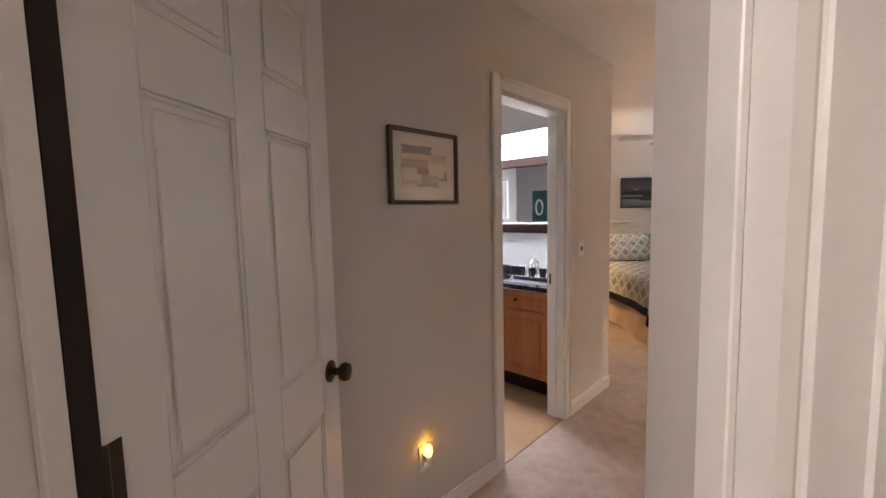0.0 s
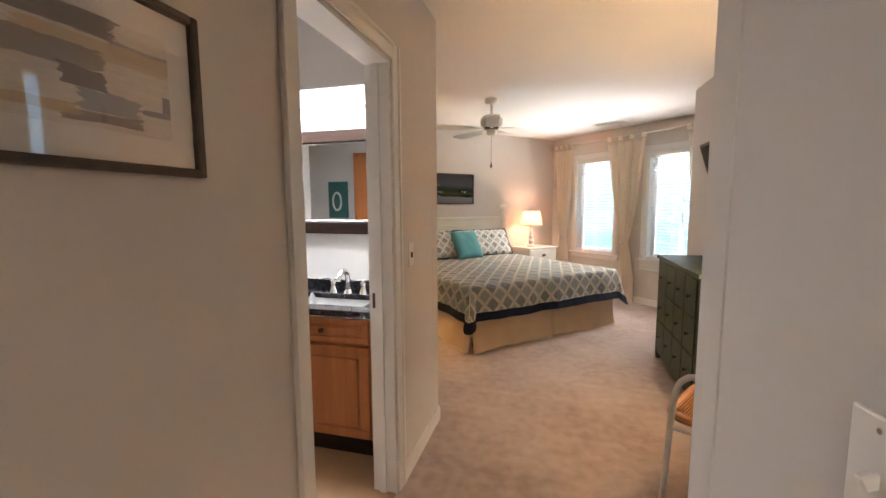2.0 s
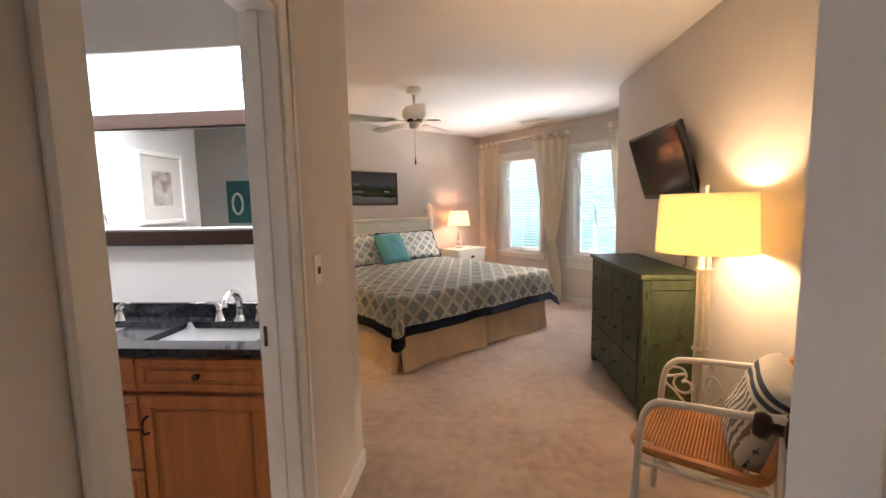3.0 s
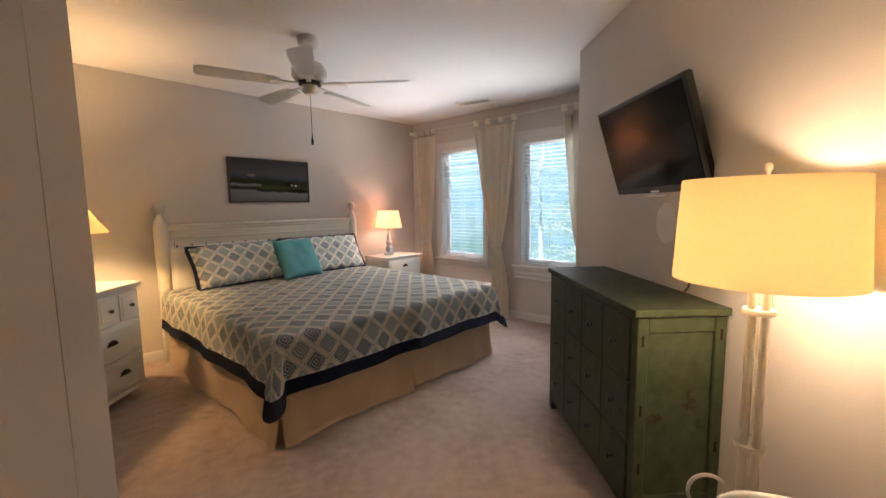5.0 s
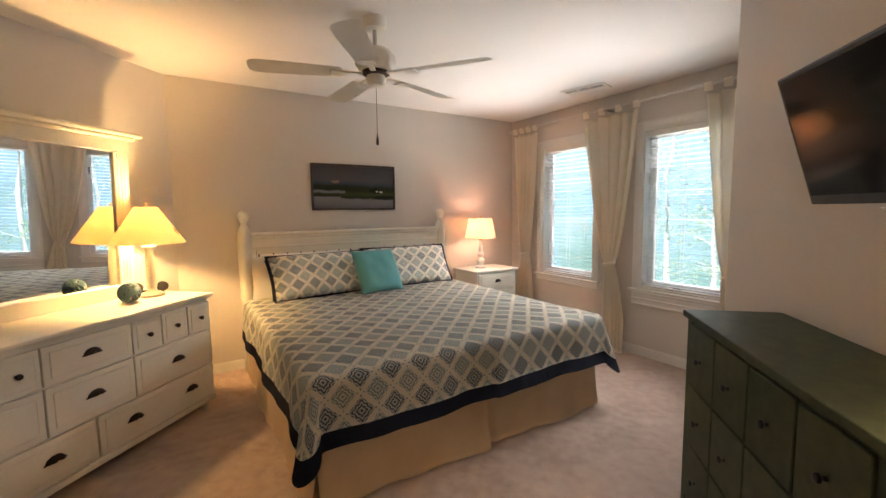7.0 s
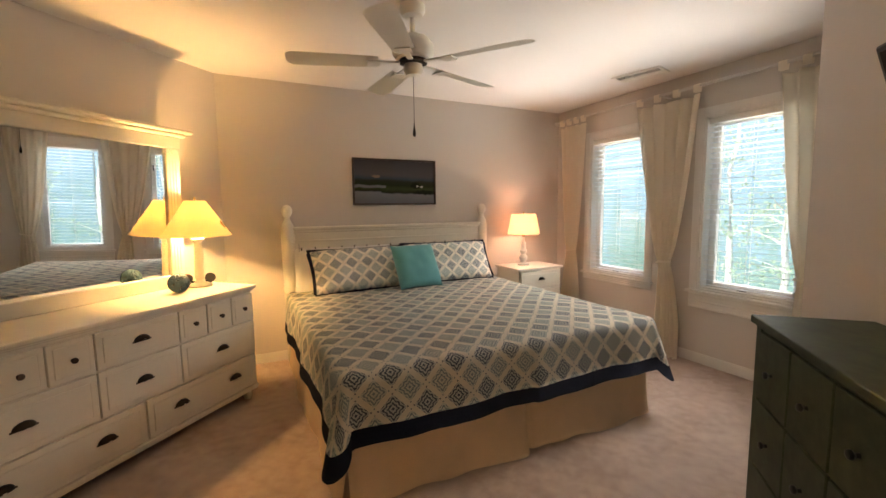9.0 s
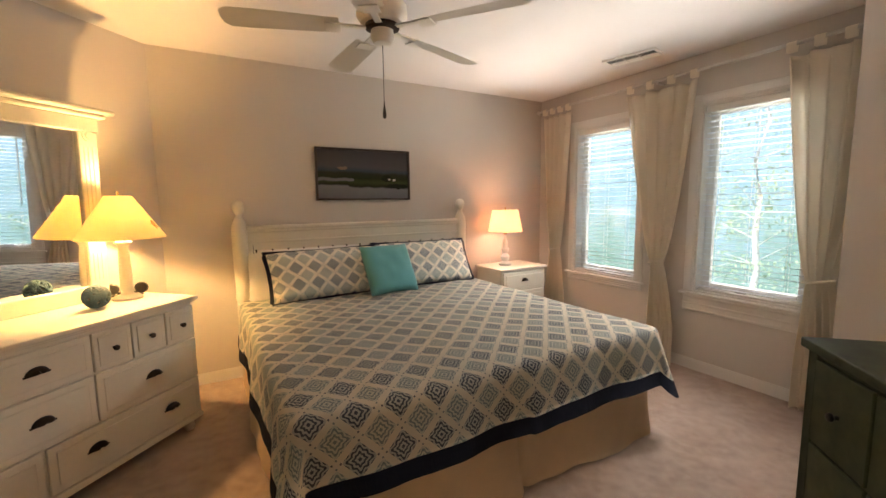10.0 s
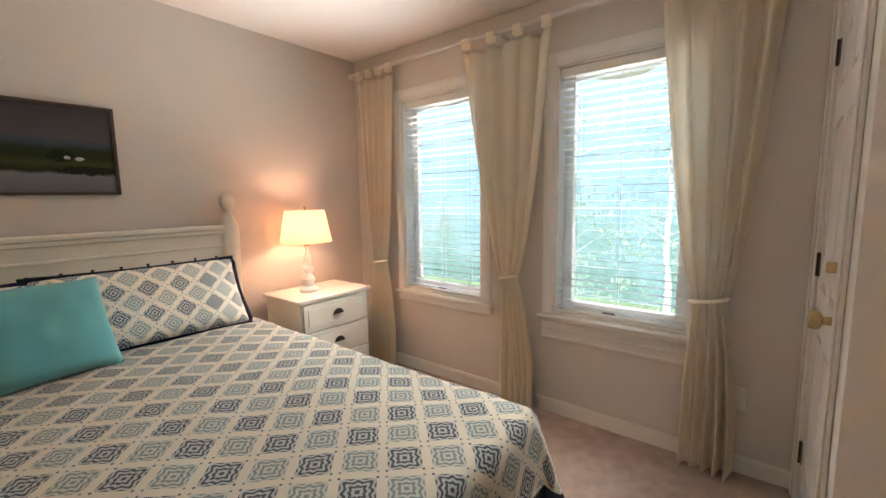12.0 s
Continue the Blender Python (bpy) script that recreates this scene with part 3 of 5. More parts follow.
for i, (q0, q1) in enumerate(WINDOWS):
    window("window_%d" % (i + 1), q0, q1, (0.085, 0.155)[i])
    blind(q0, q1)

rod = thing("curtain_rod", WW @ pose(0, 0, 0), "slim white metal curtain rod above the windows", "curtain rod")
part("rod", tube([(0.06, -0.085, 2.305), (2.76, -0.085, 2.305)], 0.0125, 12), M_IRON, rod, "", True)
for q in (0.07, 1.42, 2.74):
    part("bracket", box(q - 0.01, q + 0.01, -0.097, -0.0005, 2.275, 2.2915, 0.002), M_IRON, rod)
for q in (0.05, 2.77):
    part("finial", lathe([(0.0, -0.022), (0.016, -0.016), (0.022, 0), (0.016, 0.016), (0, 0.022)], 14, pose(q, -0.085, 2.305, 0, 90, 0)), M_IRON, rod, "", True)


def curtain(top0, top1, tie, tie_w, foot0, foot1, tabs, seed, lean):
    """Tab-top panel gathered by a tie-back and falling to the floor."""
    rng = random.Random(seed)
    t = thing("curtain", WW @ pose(0, -0.085, 0), "ivory cotton tab-top curtain gathered by a tie-back on the rod", "curtain", "window curtains")
    ztop, ztie, folds = 2.238, 0.85, 2 + tabs
    ph = [rng.uniform(0, 6.28) for _ in range(3)]

    def f(a, b):
        z = ztop * (1 - b) + 0.012 * b
        if z > ztie:
            k = (z - ztie) / (ztop - ztie)
            w = k ** 0.62
            l, r = tie - tie_w + (top0 - tie + tie_w) * w, tie + tie_w + (top1 - tie - tie_w) * w
            squeeze = 1 - w
        else:
            k = 1 - z / ztie
            w = min(1.0, k * 1.6) ** 0.7
            l, r = tie - tie_w + (foot0 - tie + tie_w) * w, tie + tie_w + (foot1 - tie - tie_w) * w
            squeeze = 1 - w
        wave = math.sin(a * folds * 6.283 + ph[0] + 0.35 * math.sin(3 * b + ph[1])) + 0.45 * math.sin(a * folds * 2.3 * 6.283 * 0.5 + ph[2] + b)
        depth = (0.026 + 0.010 * b) * (1 - 0.45 * squeeze)
        round_tie = 0.05 * squeeze ** 2 * math.cos((a - 0.5) * math.pi)
        x = l + (r - l) * (a + 0.25 / folds * math.sin(a * folds * 6.283 + 1.0) * 0.35)
        sag = 0.012 * abs(math.sin(a * tabs * math.pi)) if b < 0.001 else 0.0
        return Vector((x, depth * wave - round_tie - 0.018 * b, z - sag))
    part("cloth", sheet(folds * 16, 60, f, thickness=0.002), M_CURTAIN, t)
    for k in range(tabs + 1):
        q = top0 + 0.03 + (top1 - top0 - 0.06) * k / tabs
        own = bmesh.new()
        n = 12
        loop = []
        for j in range(n + 1):
            a = math.pi * j / n
            loop.append((0.016 * math.cos(a), 2.305 + 0.016 * math.sin(a)))
        loop = [(0.012, 2.255)] + loop + [(-0.012, 2.255)]
        rows = [[own.verts.new((q + dx, y, z)) for y, z in loop] for dx in (-0.026, 0.026)]
        for j in range(len(loop) - 1):
            own.faces.new((rows[0][j], rows[1][j], rows[1][j + 1], rows[0][j + 1]))
        bmesh.ops.solidify(own, geom=own.faces[:], thickness=0.002)
        part("tab", own, M_CURTAIN, t)
    ring = [(tie + (tie_w + 0.012) * math.cos(2 * math.pi * j / 24), -0.03 + 0.045 * math.sin(2 * math.pi * j / 24), ztie + lean * math.cos(2 * math.pi * j / 24)) for j in range(24)]
    part("tie_back", tube(ring, 0.009, 6, closed=True), M_CURTAIN, t, "ivory cord tie-back", True)


curtain(0.12, 0.50, 0.345, 0.050, 0.20, 0.46, 3, 1, 0.01)
curtain(1.14, 1.735, 1.49, 0.045, 1.41, 1.65, 3, 2, 0.012)
curtain(2.265, 2.735, 2.53, 0.062, 2.43, 2.66, 3, 3, 0.014)


# ---- bed ----
BED = HB @ pose(3.42, 0, 0)


def turned_post(x, y):
    bm = box(x - 0.045, x + 0.045, y - 0.045, y + 0.045, 0.0, 0.62, 0.008)
    prof = [(0.048, 0.62), (0.056, 0.65), (0.048, 0.68), (0.054, 0.9), (0.056, 1.10), (0.056, 1.17), (0.050, 1.205), (0.038, 1.235), (0.030, 1.25), (0.024, 1.265),
            (0.022, 1.28), (0.030, 1.292), (0.041, 1.312), (0.045, 1.335), (0.041, 1.36), (0.028, 1.378), (0.012, 1.385), (0.0, 1.386)]
    return lathe(prof, 24, pose(x, y, 0), bm=bm)


bed = thing("bed", BED, "cream-painted wooden king bed with a turned-post panel headboard", "bed")
for x in (-0.985, 0.985):
    part("post", turned_post(x, -0.07), M_CREAM, bed, "turned post with ball finial", True)
bm = box(-0.94, 0.94, -0.085, -0.045, 0.35, 1.14, 0.002)
part("headboard_panel", bm, M_CREAM, bed)
bm = box(-0.942, 0.942, -0.10, -0.035, 1.14, 1.185, 0.008)
box(-0.942, 0.942, -0.112, -0.03, 1.165, 1.195, 0.008, bm=bm)
part("top_rail", bm, M_CREAM, bed)
part("moulding", box(-0.942, 0.942, -0.094, -0.0855, 1.062, 1.078, 0.003), M_CREAM, bed)
for k in range(16):
    x = -0.88 + 1.76 * k / 15
    prof = [(0.0, -0.020), (0.011, -0.019), (0.006, -0.008), (0.005, 0.004), (0.009, 0.010), (0.0, 0.014)]
    if k == 0:
        peg = part("peg", lathe(prof, 10), M_BRONZE, bed, "small dark turned peg", True)
        peg.matrix_basis = pose(x, -0.102, 1.0)
    else:
        share("peg", peg, bed, pose(x, -0.102, 1.0))
for x, z in ((-0.90, 0.86), (-0.82, 0.80)):
    bm = lathe([(0.0, 0.0), (0.016, 0.004), (0.010, 0.055), (0.006, 0.065), (0.009, 0.075), (0.002, 0.085), (0.0015, 0.19), (0, 0.19)], 10, pose(x, -0.108, z))
    part("tassel", bm, M_BRONZE, bed, "dark hanging tassel", True)
part("mattress", box(-0.965, 0.965, -2.11, -0.115, 0.30, 0.60, 0.04, seg=3), M_SHEET, bed)
part("box_spring", box(-0.96, 0.96, -2.105, -0.115, 0.14, 0.295, 0.01), M_SHEET, bed)
for x in (-0.85, 0.85):
    for y in (-2.0, -0.3):
        part("leg", box(x - 0.03, x + 0.03, y - 0.03, y + 0.03, 0, 0.14, 0.004), M_BLACK, bed)

# skirt: three hanging panels with pleats at the corners and the middle
skirt = thing("bed_skirt", BED, "tan linen bed skirt hanging in pleats to the carpet", "bed skirt")


def skirt_panel(p, q, seed, ends):
    p, q = Vector(p), Vector(q)
    d = (q - p).normalized()
    out = Vector((d.y, -d.x, 0))
    n = (q - p).length
    rng = random.Random(seed)
    ph = [rng.uniform(0, 6.28) for _ in range(4)]

    def f(a, b):
        s = a * n
        flare = 0.012 + 0.035 * b * b
        wob = (0.008 * math.sin(s * 6 + ph[0]) + 0.005 * math.sin(s * 13 + ph[1]) + 0.003 * math.sin(s * 27 + ph[2])) * (0.3 + b)
        pinch = sum(-0.022 * math.exp(-(min(a, 1 - a) * n / 0.02) ** 2) for _ in ends[:1])
        return p + d * s + out * (flare + wob + pinch) + Vector((0, 0, 0.33 * (1 - b) + 0.006 + b * (0.009 * (1 + math.sin(s * 5 + ph[3])) + 0.003 * math.sin(s * 19 + ph[1]))))
    return sheet(int(n * 40), 14, f, thickness=0.002)


for k, (p, q, e) in enumerate((((-0.99, -0.16, 0), (-0.99, -2.12, 0), (1,)), ((-0.985, -2.125, 0), (-0.004, -2.125, 0), (1,)),
                               ((0.004, -2.125, 0), (0.985, -2.125, 0), (1,)), ((0.99, -2.12, 0), (0.99, -0.16, 0), (1,)))):
    part("panel", skirt_panel(p, q, 40 + k, e), M_SKIRT, skirt)

# quilt: one cloth, draped over three sides, with a navy binding
HW, LEN, DROP, BIND, RAD = 0.975, 2.00, 0.352, 0.082, 0.05
QTOP = 0.632


def drape(u, v):
    """Place of the quilt's flat point: u across, v from the head to the foot."""
    du, dv = max(abs(u) - HW, 0.0), max(v - LEN, 0.0)
    sx = 1 if u > 0 else -1
    x, y = sx * min(abs(u), HW), -0.12 - min(v, LEN)
    lump = 0.010 * noise.noise(Vector((u * 2.2, v * 2.2, 3))) + 0.004 * noise.noise(Vector((u * 9, v * 9, 1)))
    edge = min((HW - abs(x)) / 0.2, (LEN - min(v, LEN)) / 0.2, 1.0)
    z = QTOP + lump + 0.012 * edge
    r = math.hypot(du, dv)
    if r > 0:
        th = math.atan2(dv, du)
        corner = math.sin(2 * th)
        r *= (1 + 0.29 * corner) * max(math.cos(th), math.sin(th))
        arc = RAD * math.pi / 2
        if r < arc:
            out, down = RAD * math.sin(r / RAD), RAD * (1 - math.cos(r / RAD))
        else:
            k = 0.10 + 0.22 * corner
            rest = r - arc
            out, down = RAD + rest * k, RAD + rest * math.sqrt(1 - k * k)
        run = v if du > dv else u
        wave = 0.012 * math.sin(run * 7.5 + 0.7 * sx) + 0.006 * math.sin(run * 17 + 1.3)
        out += wave * min(1.0, r / 0.2) * (1 - corner)
        x += sx * out * math.cos(th)
        y -= out * math.sin(th)
        z -= down
    return Vector((x, y, z))


quilt_thing = thing("quilt", BED, "cream quilt with navy and blue medallions spread over the bed", "quilt")
NU, NV = 132, 112
full_u, full_v = HW + DROP, LEN + DROP


def quilt_mesh(bound):
    bm = bmesh.new()
    layer = bm.loops.layers.uv.new("UVMap")
    us = sorted({-full_u, -full_u + BIND, full_u - BIND, full_u} | {-full_u + BIND + (2 * full_u - 2 * BIND) * i / NU for i in range(NU + 1)})
    vs = sorted({full_v - BIND, full_v} | {(full_v - BIND) * j / NV for j in range(NV + 1)})
    verts = {}

    def vert(i, j):
        if (i, j) not in verts:
            verts[i, j] = bm.verts.new(drape(us[i], vs[j]))
        return verts[i, j]
    for i in range(len(us) - 1):
        for j in range(len(vs) - 1):
            cu, cv = (us[i] + us[i + 1]) / 2, (vs[j] + vs[j + 1]) / 2
            if (abs(cu) > full_u - BIND or cv > full_v - BIND) != bound:
                continue
            f = bm.faces.new((vert(i, j), vert(i + 1, j), vert(i + 1, j + 1), vert(i, j + 1)))
            f.smooth = True
            for l, (a, b) in zip(f.loops, ((i, j), (i + 1, j), (i + 1, j + 1), (i, j + 1))):
                l[layer].uv = (us[a], vs[b])
    bmesh.ops.solidify(bm, geom=bm.faces[:], thickness=-0.006 if bound else -0.005)
    return bm


part("cover", quilt_mesh(False), M_QUILT, quilt_thing)
part("binding", quilt_mesh(True), M_NAVY, quilt_thing, "navy blue binding")


def cushion(name, m, w, h, puff, cloth, label, category, piping=None, group="", uv_shift=(0, 0)):
    """Stuffed pillow standing in local x-z, thickness along y."""
    t = thing(name, m, label, category, group)

    def side(s):
        def f(a, b):
            x, z = (a - 0.5) * 2, (b - 0.5) * 2
            k = max(0.0, (1 - x ** 4) * (1 - z ** 4)) ** 0.5
            pinch = 1 - 0.05 * (1 - abs(x) ** 2) * abs(z) ** 6
            pinchx = 1 - 0.04 * (1 - abs(z) ** 2) * abs(x) ** 6
            n = 0.012 * noise.noise(Vector((x * 2, z * 2, s * 5 + w * 10))) * k
            return Vector((x * w / 2 * pinchx, s * (puff / 2 * k + n + 0.002), (z * pinch + 1) * h / 2))
        return f
    bm = sheet(30, 24, side(-1), lambda a, b: (a * w + uv_shift[0], b * h + uv_shift[1]))
    merge(bm, sheet(30, 24, side(1), lambda a, b: (a * w + uv_shift[0], b * h + uv_shift[1])))
    bmesh.ops.remove_doubles(bm, verts=bm.verts, dist=0.0045)
    part("cover", bm, cloth, t, "", True)
    if piping:
        f = side(0)
        loop = [f(a / 24, 0) for a in range(24)] + [f(1, b / 20) for b in range(20)] + [f(1 - a / 24, 1) for a in range(24)] + [f(0, 1 - b / 20) for b in range(20)]
        part("piping", tube(loop, 0.018, 6, closed=True), piping, t, "navy flanged edge", True)
    return t


M_SHAM = quilt("sham_medallions", 0.140, 0.135, 0.0)
cushion("pillow", BED @ pose(-0.50, -0.165, 0.60, -14, 0, 0), 0.92, 0.425, 0.14, M_SHEET, "plain white bed pillow propped against the headboard", "pillow", group="sleeping pillows")
cushion("pillow", BED @ pose(0.47, -0.165, 0.60, -14, 0, 0), 0.88, 0.42, 0.14, M_SHEET, "plain white bed pillow propped against the headboard", "pillow", group="sleeping pillows")
cushion("pillow_sham", BED @ pose(-0.375, -0.40, 0.635, -34, 0, 4), 0.91, 0.42, 0.19, M_SHAM, "blue medallion pillow sham with navy edge leaning on the headboard", "pillow", M_NAVY, "pillow shams", (0.02, 0.03))
cushion("pillow_sham", BED @ pose(0.475, -0.36, 0.635, -31, 0, -3), 0.91, 0.42, 0.18, M_SHAM, "blue medallion pillow sham with navy edge leaning on the headboard", "pillow", M_NAVY, "pillow shams", (0.05, 0.0))
cushion("throw_pillow", BED @ pose(0.07, -0.56, 0.645, -30, 0, 5), 0.42, 0.42, 0.15, M_TEAL, "plain teal cotton throw pillow leaning on the shams", "cushion")


# ---- furniture helpers ----
def raised_front(x0, x1, z0, z1, y=0.0, t=0.018, frame_w=0.03):
    """Drawer front with a shallow raised field; faces -y."""
    bm = box(x0, x1, y - t, y, z0, z1, 0.003)
    if frame_w:
        box(x0 + frame_w, x1 - frame_w, y - t - 0.004, y - t, z0 + frame_w, z1 - frame_w, 0.003, bm=bm)
    return bm


def small_knob(parent, x, y, z, material, r=0.014):
    prof = [(0.0, 0), (r * 0.55, 0), (r * 0.4, 0.008), (r, 0.016), (r * 0.9, 0.024), (0, 0.028)]
    part("knob", lathe(prof, 14, pose(x, y, z, 90, 0, 0)), material, parent, "dark metal knob", True)


def cup_pull(parent, x, y, z, w=0.085):
    """Half-round cup handle."""
    own = bmesh.new()
    n, k = 12, 6
    rows = []
    for j in range(k + 1):
        t = j / k * math.pi / 2
        rows.append([own.verts.new((w / 2 * math.cos(math.pi * i / n) * math.cos(t * 0.9 if j < k else t * 0.9), -0.024 * math.sin(t), 0.030 * math.sin(math.pi * i / n) * math.cos(t * 0.75) - 0.006)) for i in range(n + 1)])
    for j in range(k):
        for i in range(n):
            own.faces.new((rows[j][i], rows[j][i + 1], rows[j + 1][i + 1], rows[j + 1][i]))
    bmesh.ops.solidify(own, geom=own.faces[:], thickness=0.002)
    own.transform(pose(x, y, z))
    box(x - w / 2 - 0.006, x + w / 2 + 0.006, y - 0.003, y, z - 0.012, z - 0.004, bm=own)
    part("cup_pull", own, M_BRONZE, parent, "dark bronze cup pull", True)


# ---- white dresser and its mirror: local x along the wall, front to -y ----
DRS = pose(-2.36, 4.545, 0, 0, 0, 90)
dresser = thing("dresser", DRS, "cream-painted eleven-drawer dresser with dark bronze pulls", "dresser")
L = 0.795
part("carcass", box(-L, L, 0.0, 0.50, 0.10, 0.785, 0.003), M_CREAM, dresser)
bm = box(-L - 0.03, L + 0.03, -0.03, 0.515, 0.795, 0.82, 0.007, seg=2)
box(-L - 0.012, L + 0.012, -0.014, 0.505, 0.783, 0.796, 0.003, bm=bm)
part("top", bm, M_CREAM, dresser)
bm = box(-L - 0.012, L + 0.012, -0.018, 0.502, 0.065, 0.102, 0.006)
part("base_moulding", bm, M_CREAM, dresser)
for x in (-L + 0.05, L - 0.05):
    for y in (0.03, 0.46):
        part("foot", lathe([(0.0, 0.0), (0.022, 0.0), (0.030, 0.025), (0.024, 0.05), (0.036, 0.066), (0, 0.066)], 16, pose(x, y, 0)), M_CREAM, dresser, "", True)
c1, c2, g = 0.225, -0.215, 0.004
for x0, x1, n in ((c1, L, 3), (c2, c1, 1), (-L, c2, 3)):
    if n == 1:
        part("drawer", raised_front(x0 + g, x1 - g, 0.578, 0.765), M_CREAM, dresser)
        cup_pull(dresser, (x0 + x1) / 2, -0.0225, 0.675)
    else:
        for k in range(n):
            a, b = x0 + (x1 - x0) * k / n, x0 + (x1 - x0) * (k + 1) / n
            part("drawer", raised_front(a + g, b - g, 0.578, 0.765, frame_w=0.022), M_CREAM, dresser)
            small_knob(dresser, (a + b) / 2, -0.0225, 0.672, M_BRONZE)
    part("drawer", raised_front(x0 + g, x1 - g, 0.335, 0.568), M_CREAM, dresser)
    cup_pull(dresser, (x0 + x1) / 2, -0.0225, 0.455)
for x0, x1 in ((-L, -0.004), (0.004, L)):
    part("drawer", raised_front(x0 + g, x1 - g, 0.108, 0.325), M_CREAM, dresser)
    for k in (0.25, 0.75):
        cup_pull(dresser, x0 + (x1 - x0) * k, -0.0225, 0.225)

mir = thing("dresser_mirror", DRS @ pose(0, 0.47, 0.82, 1.5, 0, 0), "cream-framed rectangular mirror with a crown moulding, standing on the dresser", "mirror")
mw, mh = 0.56, 0.95
part("mirror_glass", box(-mw, mw, -0.012, -0.004, 0.085, mh, 0.003), M_MIRROR, mir, "bevelled mirror glass")
for s in (-1, 1):
    bm = box(min(s * mw, s * (mw + 0.10)), max(s * mw, s * (mw + 0.10)), -0.03, 0.02, 0.0, mh + 0.0, 0.006)
    for k in (-0.022, 0, 0.022):
        cx = s * (mw + 0.05) + k
        box(cx - 0.006, cx + 0.006, -0.034, -0.03, 0.12, mh - 0.08, 0.002, bm=bm)
    lathe([(0.0, 0.0), (0.030, 0.0), (0.030, 0.006), (0.018, 0.004), (0.012, 0.010), (0, 0.010)], 18, pose(s * (mw + 0.05), -0.03, mh - 0.02, 90, 0, 0), bm=bm)
    part("side_post", bm, M_CREAM, mir, "fluted post with a round rosette", True)
part("bottom_rail", box(-mw, mw, -0.03, 0.02, 0.0, 0.088, 0.006), M_CREAM, mir)
bm = box(-mw - 0.11, mw + 0.11, -0.034, 0.02, mh + 0.001, mh + 0.08, 0.004)
box(-mw - 0.14, mw + 0.14, -0.06, 0.02, mh + 0.08, mh + 0.105, 0.008, bm=bm)
box(-mw - 0.175, mw + 0.175, -0.085, 0.02, mh + 0.105, mh + 0.13, 0.008, bm=bm)
part("crown", bm, M_CREAM, mir)
part("back_panel", box(-mw, mw, -0.002, 0.012, 0.088, mh), M_ESPRESSO, mir)


def table_lamp(name, m, base_profile, base_mat, shade, cloth, label, square=False):
    """Lamp with a turned stem; shade: bottom radius, top radius, z0, z1."""
    t = thing(name, m, label, "lamp", "table lamps")
    part("stem", lathe(base_profile, 8 if square else 20), base_mat, t, "", not square)
    r0, r1, z0, z1 = shade
    own = lathe([(r0, z0), (r1, z1)], 40)
    bmesh.ops.delete(own, geom=[f for f in own.faces if len(f.verts) > 4], context="FACES")
    bmesh.ops.solidify(own, geom=own.faces[:], thickness=0.0015)
    part("shade", own, cloth, t, "fabric shade glowing with warm light", True)
    part("socket", lathe([(0.0, z0 - 0.03), (0.018, z0 - 0.03), (0.018, z0 + 0.02), (0.012, z0 + 0.03), (0, z0 + 0.03)], 12), M_BRASS, t)
    part("bulb", lathe([(0.0, z0 + 0.03), (0.012, z0 + 0.032), (0.024, z0 + 0.07), (0.022, z0 + 0.085), (0.0, z0 + 0.10)], 14), M_BULB, t, "lit bulb", True).visible_shadow = False
    spider = bmesh.new()
    for k in range(3):
        a = 2.1 * k
        tube([(0, 0, z1 - 0.012), (r1 * math.cos(a), r1 * math.sin(a), z1 - 0.004)], 0.0018, 5, bm=spider)
    lathe([(0.0, z1 - 0.014), (0.007, z1 - 0.012), (0.005, z1 + 0.012), (0.009, z1 + 0.02), (0, z1 + 0.03)], 10, bm=spider)
    part("finial", spider, M_BRASS, t)
    return t


dresser_lamp = table_lamp("table_lamp", pose(-2.66, 5.20, 0.82), [(0.0, 0), (0.075, 0), (0.075, 0.012), (0.06, 0.022), (0.034, 0.03), (0.026, 0.05), (0.032, 0.065), (0.030, 0.16), (0.024, 0.30), (0.028, 0.315), (0.042, 0.325), (0.042, 0.335), (0.012, 0.345), (0.012, 0.36), (0, 0.36)],
           M_CREAM, (0.215, 0.065, 0.355, 0.595), M_SHADE, "lit white table lamp with cream cone shade on the dresser")
table_lamp("table_lamp", HB @ pose(4.83, -0.25, 0.71), [(0.0, 0), (0.062, 0), (0.066, 0.02), (0.050, 0.032), (0.028, 0.042), (0.040, 0.065), (0.046, 0.09), (0.030, 0.115), (0.020, 0.125), (0.034, 0.142), (0.040, 0.165), (0.024, 0.19), (0.026, 0.21), (0.024, 0.25), (0.012, 0.265), (0.01, 0.34), (0, 0.34)],
           M_PLATE, (0.172, 0.130, 0.345, 0.56), M_SHADE_PINK, "lit white table lamp with linen drum shade on the nightstand")


def shade_motif(lamp, turn, share, shade, tone):
    """Dragonfly printed on a cone shade: a slim body and two pairs of wings, lying on the cloth."""
    r0, r1, z0, z1 = shade
    slope = math.degrees(math.atan2(r0 - r1, z1 - z0))
    at = pose(0, 0, 0, 0, 0, turn) @ pose(0, -(r0 + (r1 - r0) * share) - 0.0015, z0 + (z1 - z0) * share, -slope, 0, 0)
    bm = bmesh.new()
    for cx, cz, rx, rz, tilt in ((0, 0, 0.036, 0.004, 25), (-0.010, 0.014, 0.006, 0.022, 15), (0.008, 0.018, 0.006, 0.020, -10), (-0.004, -0.012, 0.005, 0.016, -20)):
        own = lathe([(0.0, -0.0004), (1.0, -0.0003), (1.0, 0.0003), (0.0, 0.0004)], 14, pose(0, 0, 0, 90, 0, 0))
        own.transform(pose(cx, 0, cz, 0, tilt, 0) @ Matrix.Diagonal((rx, 1, rz, 1)))
        merge(bm, own)
    bm.transform(at)
    part("motif", bm, tone, lamp, "small brown dragonfly print")


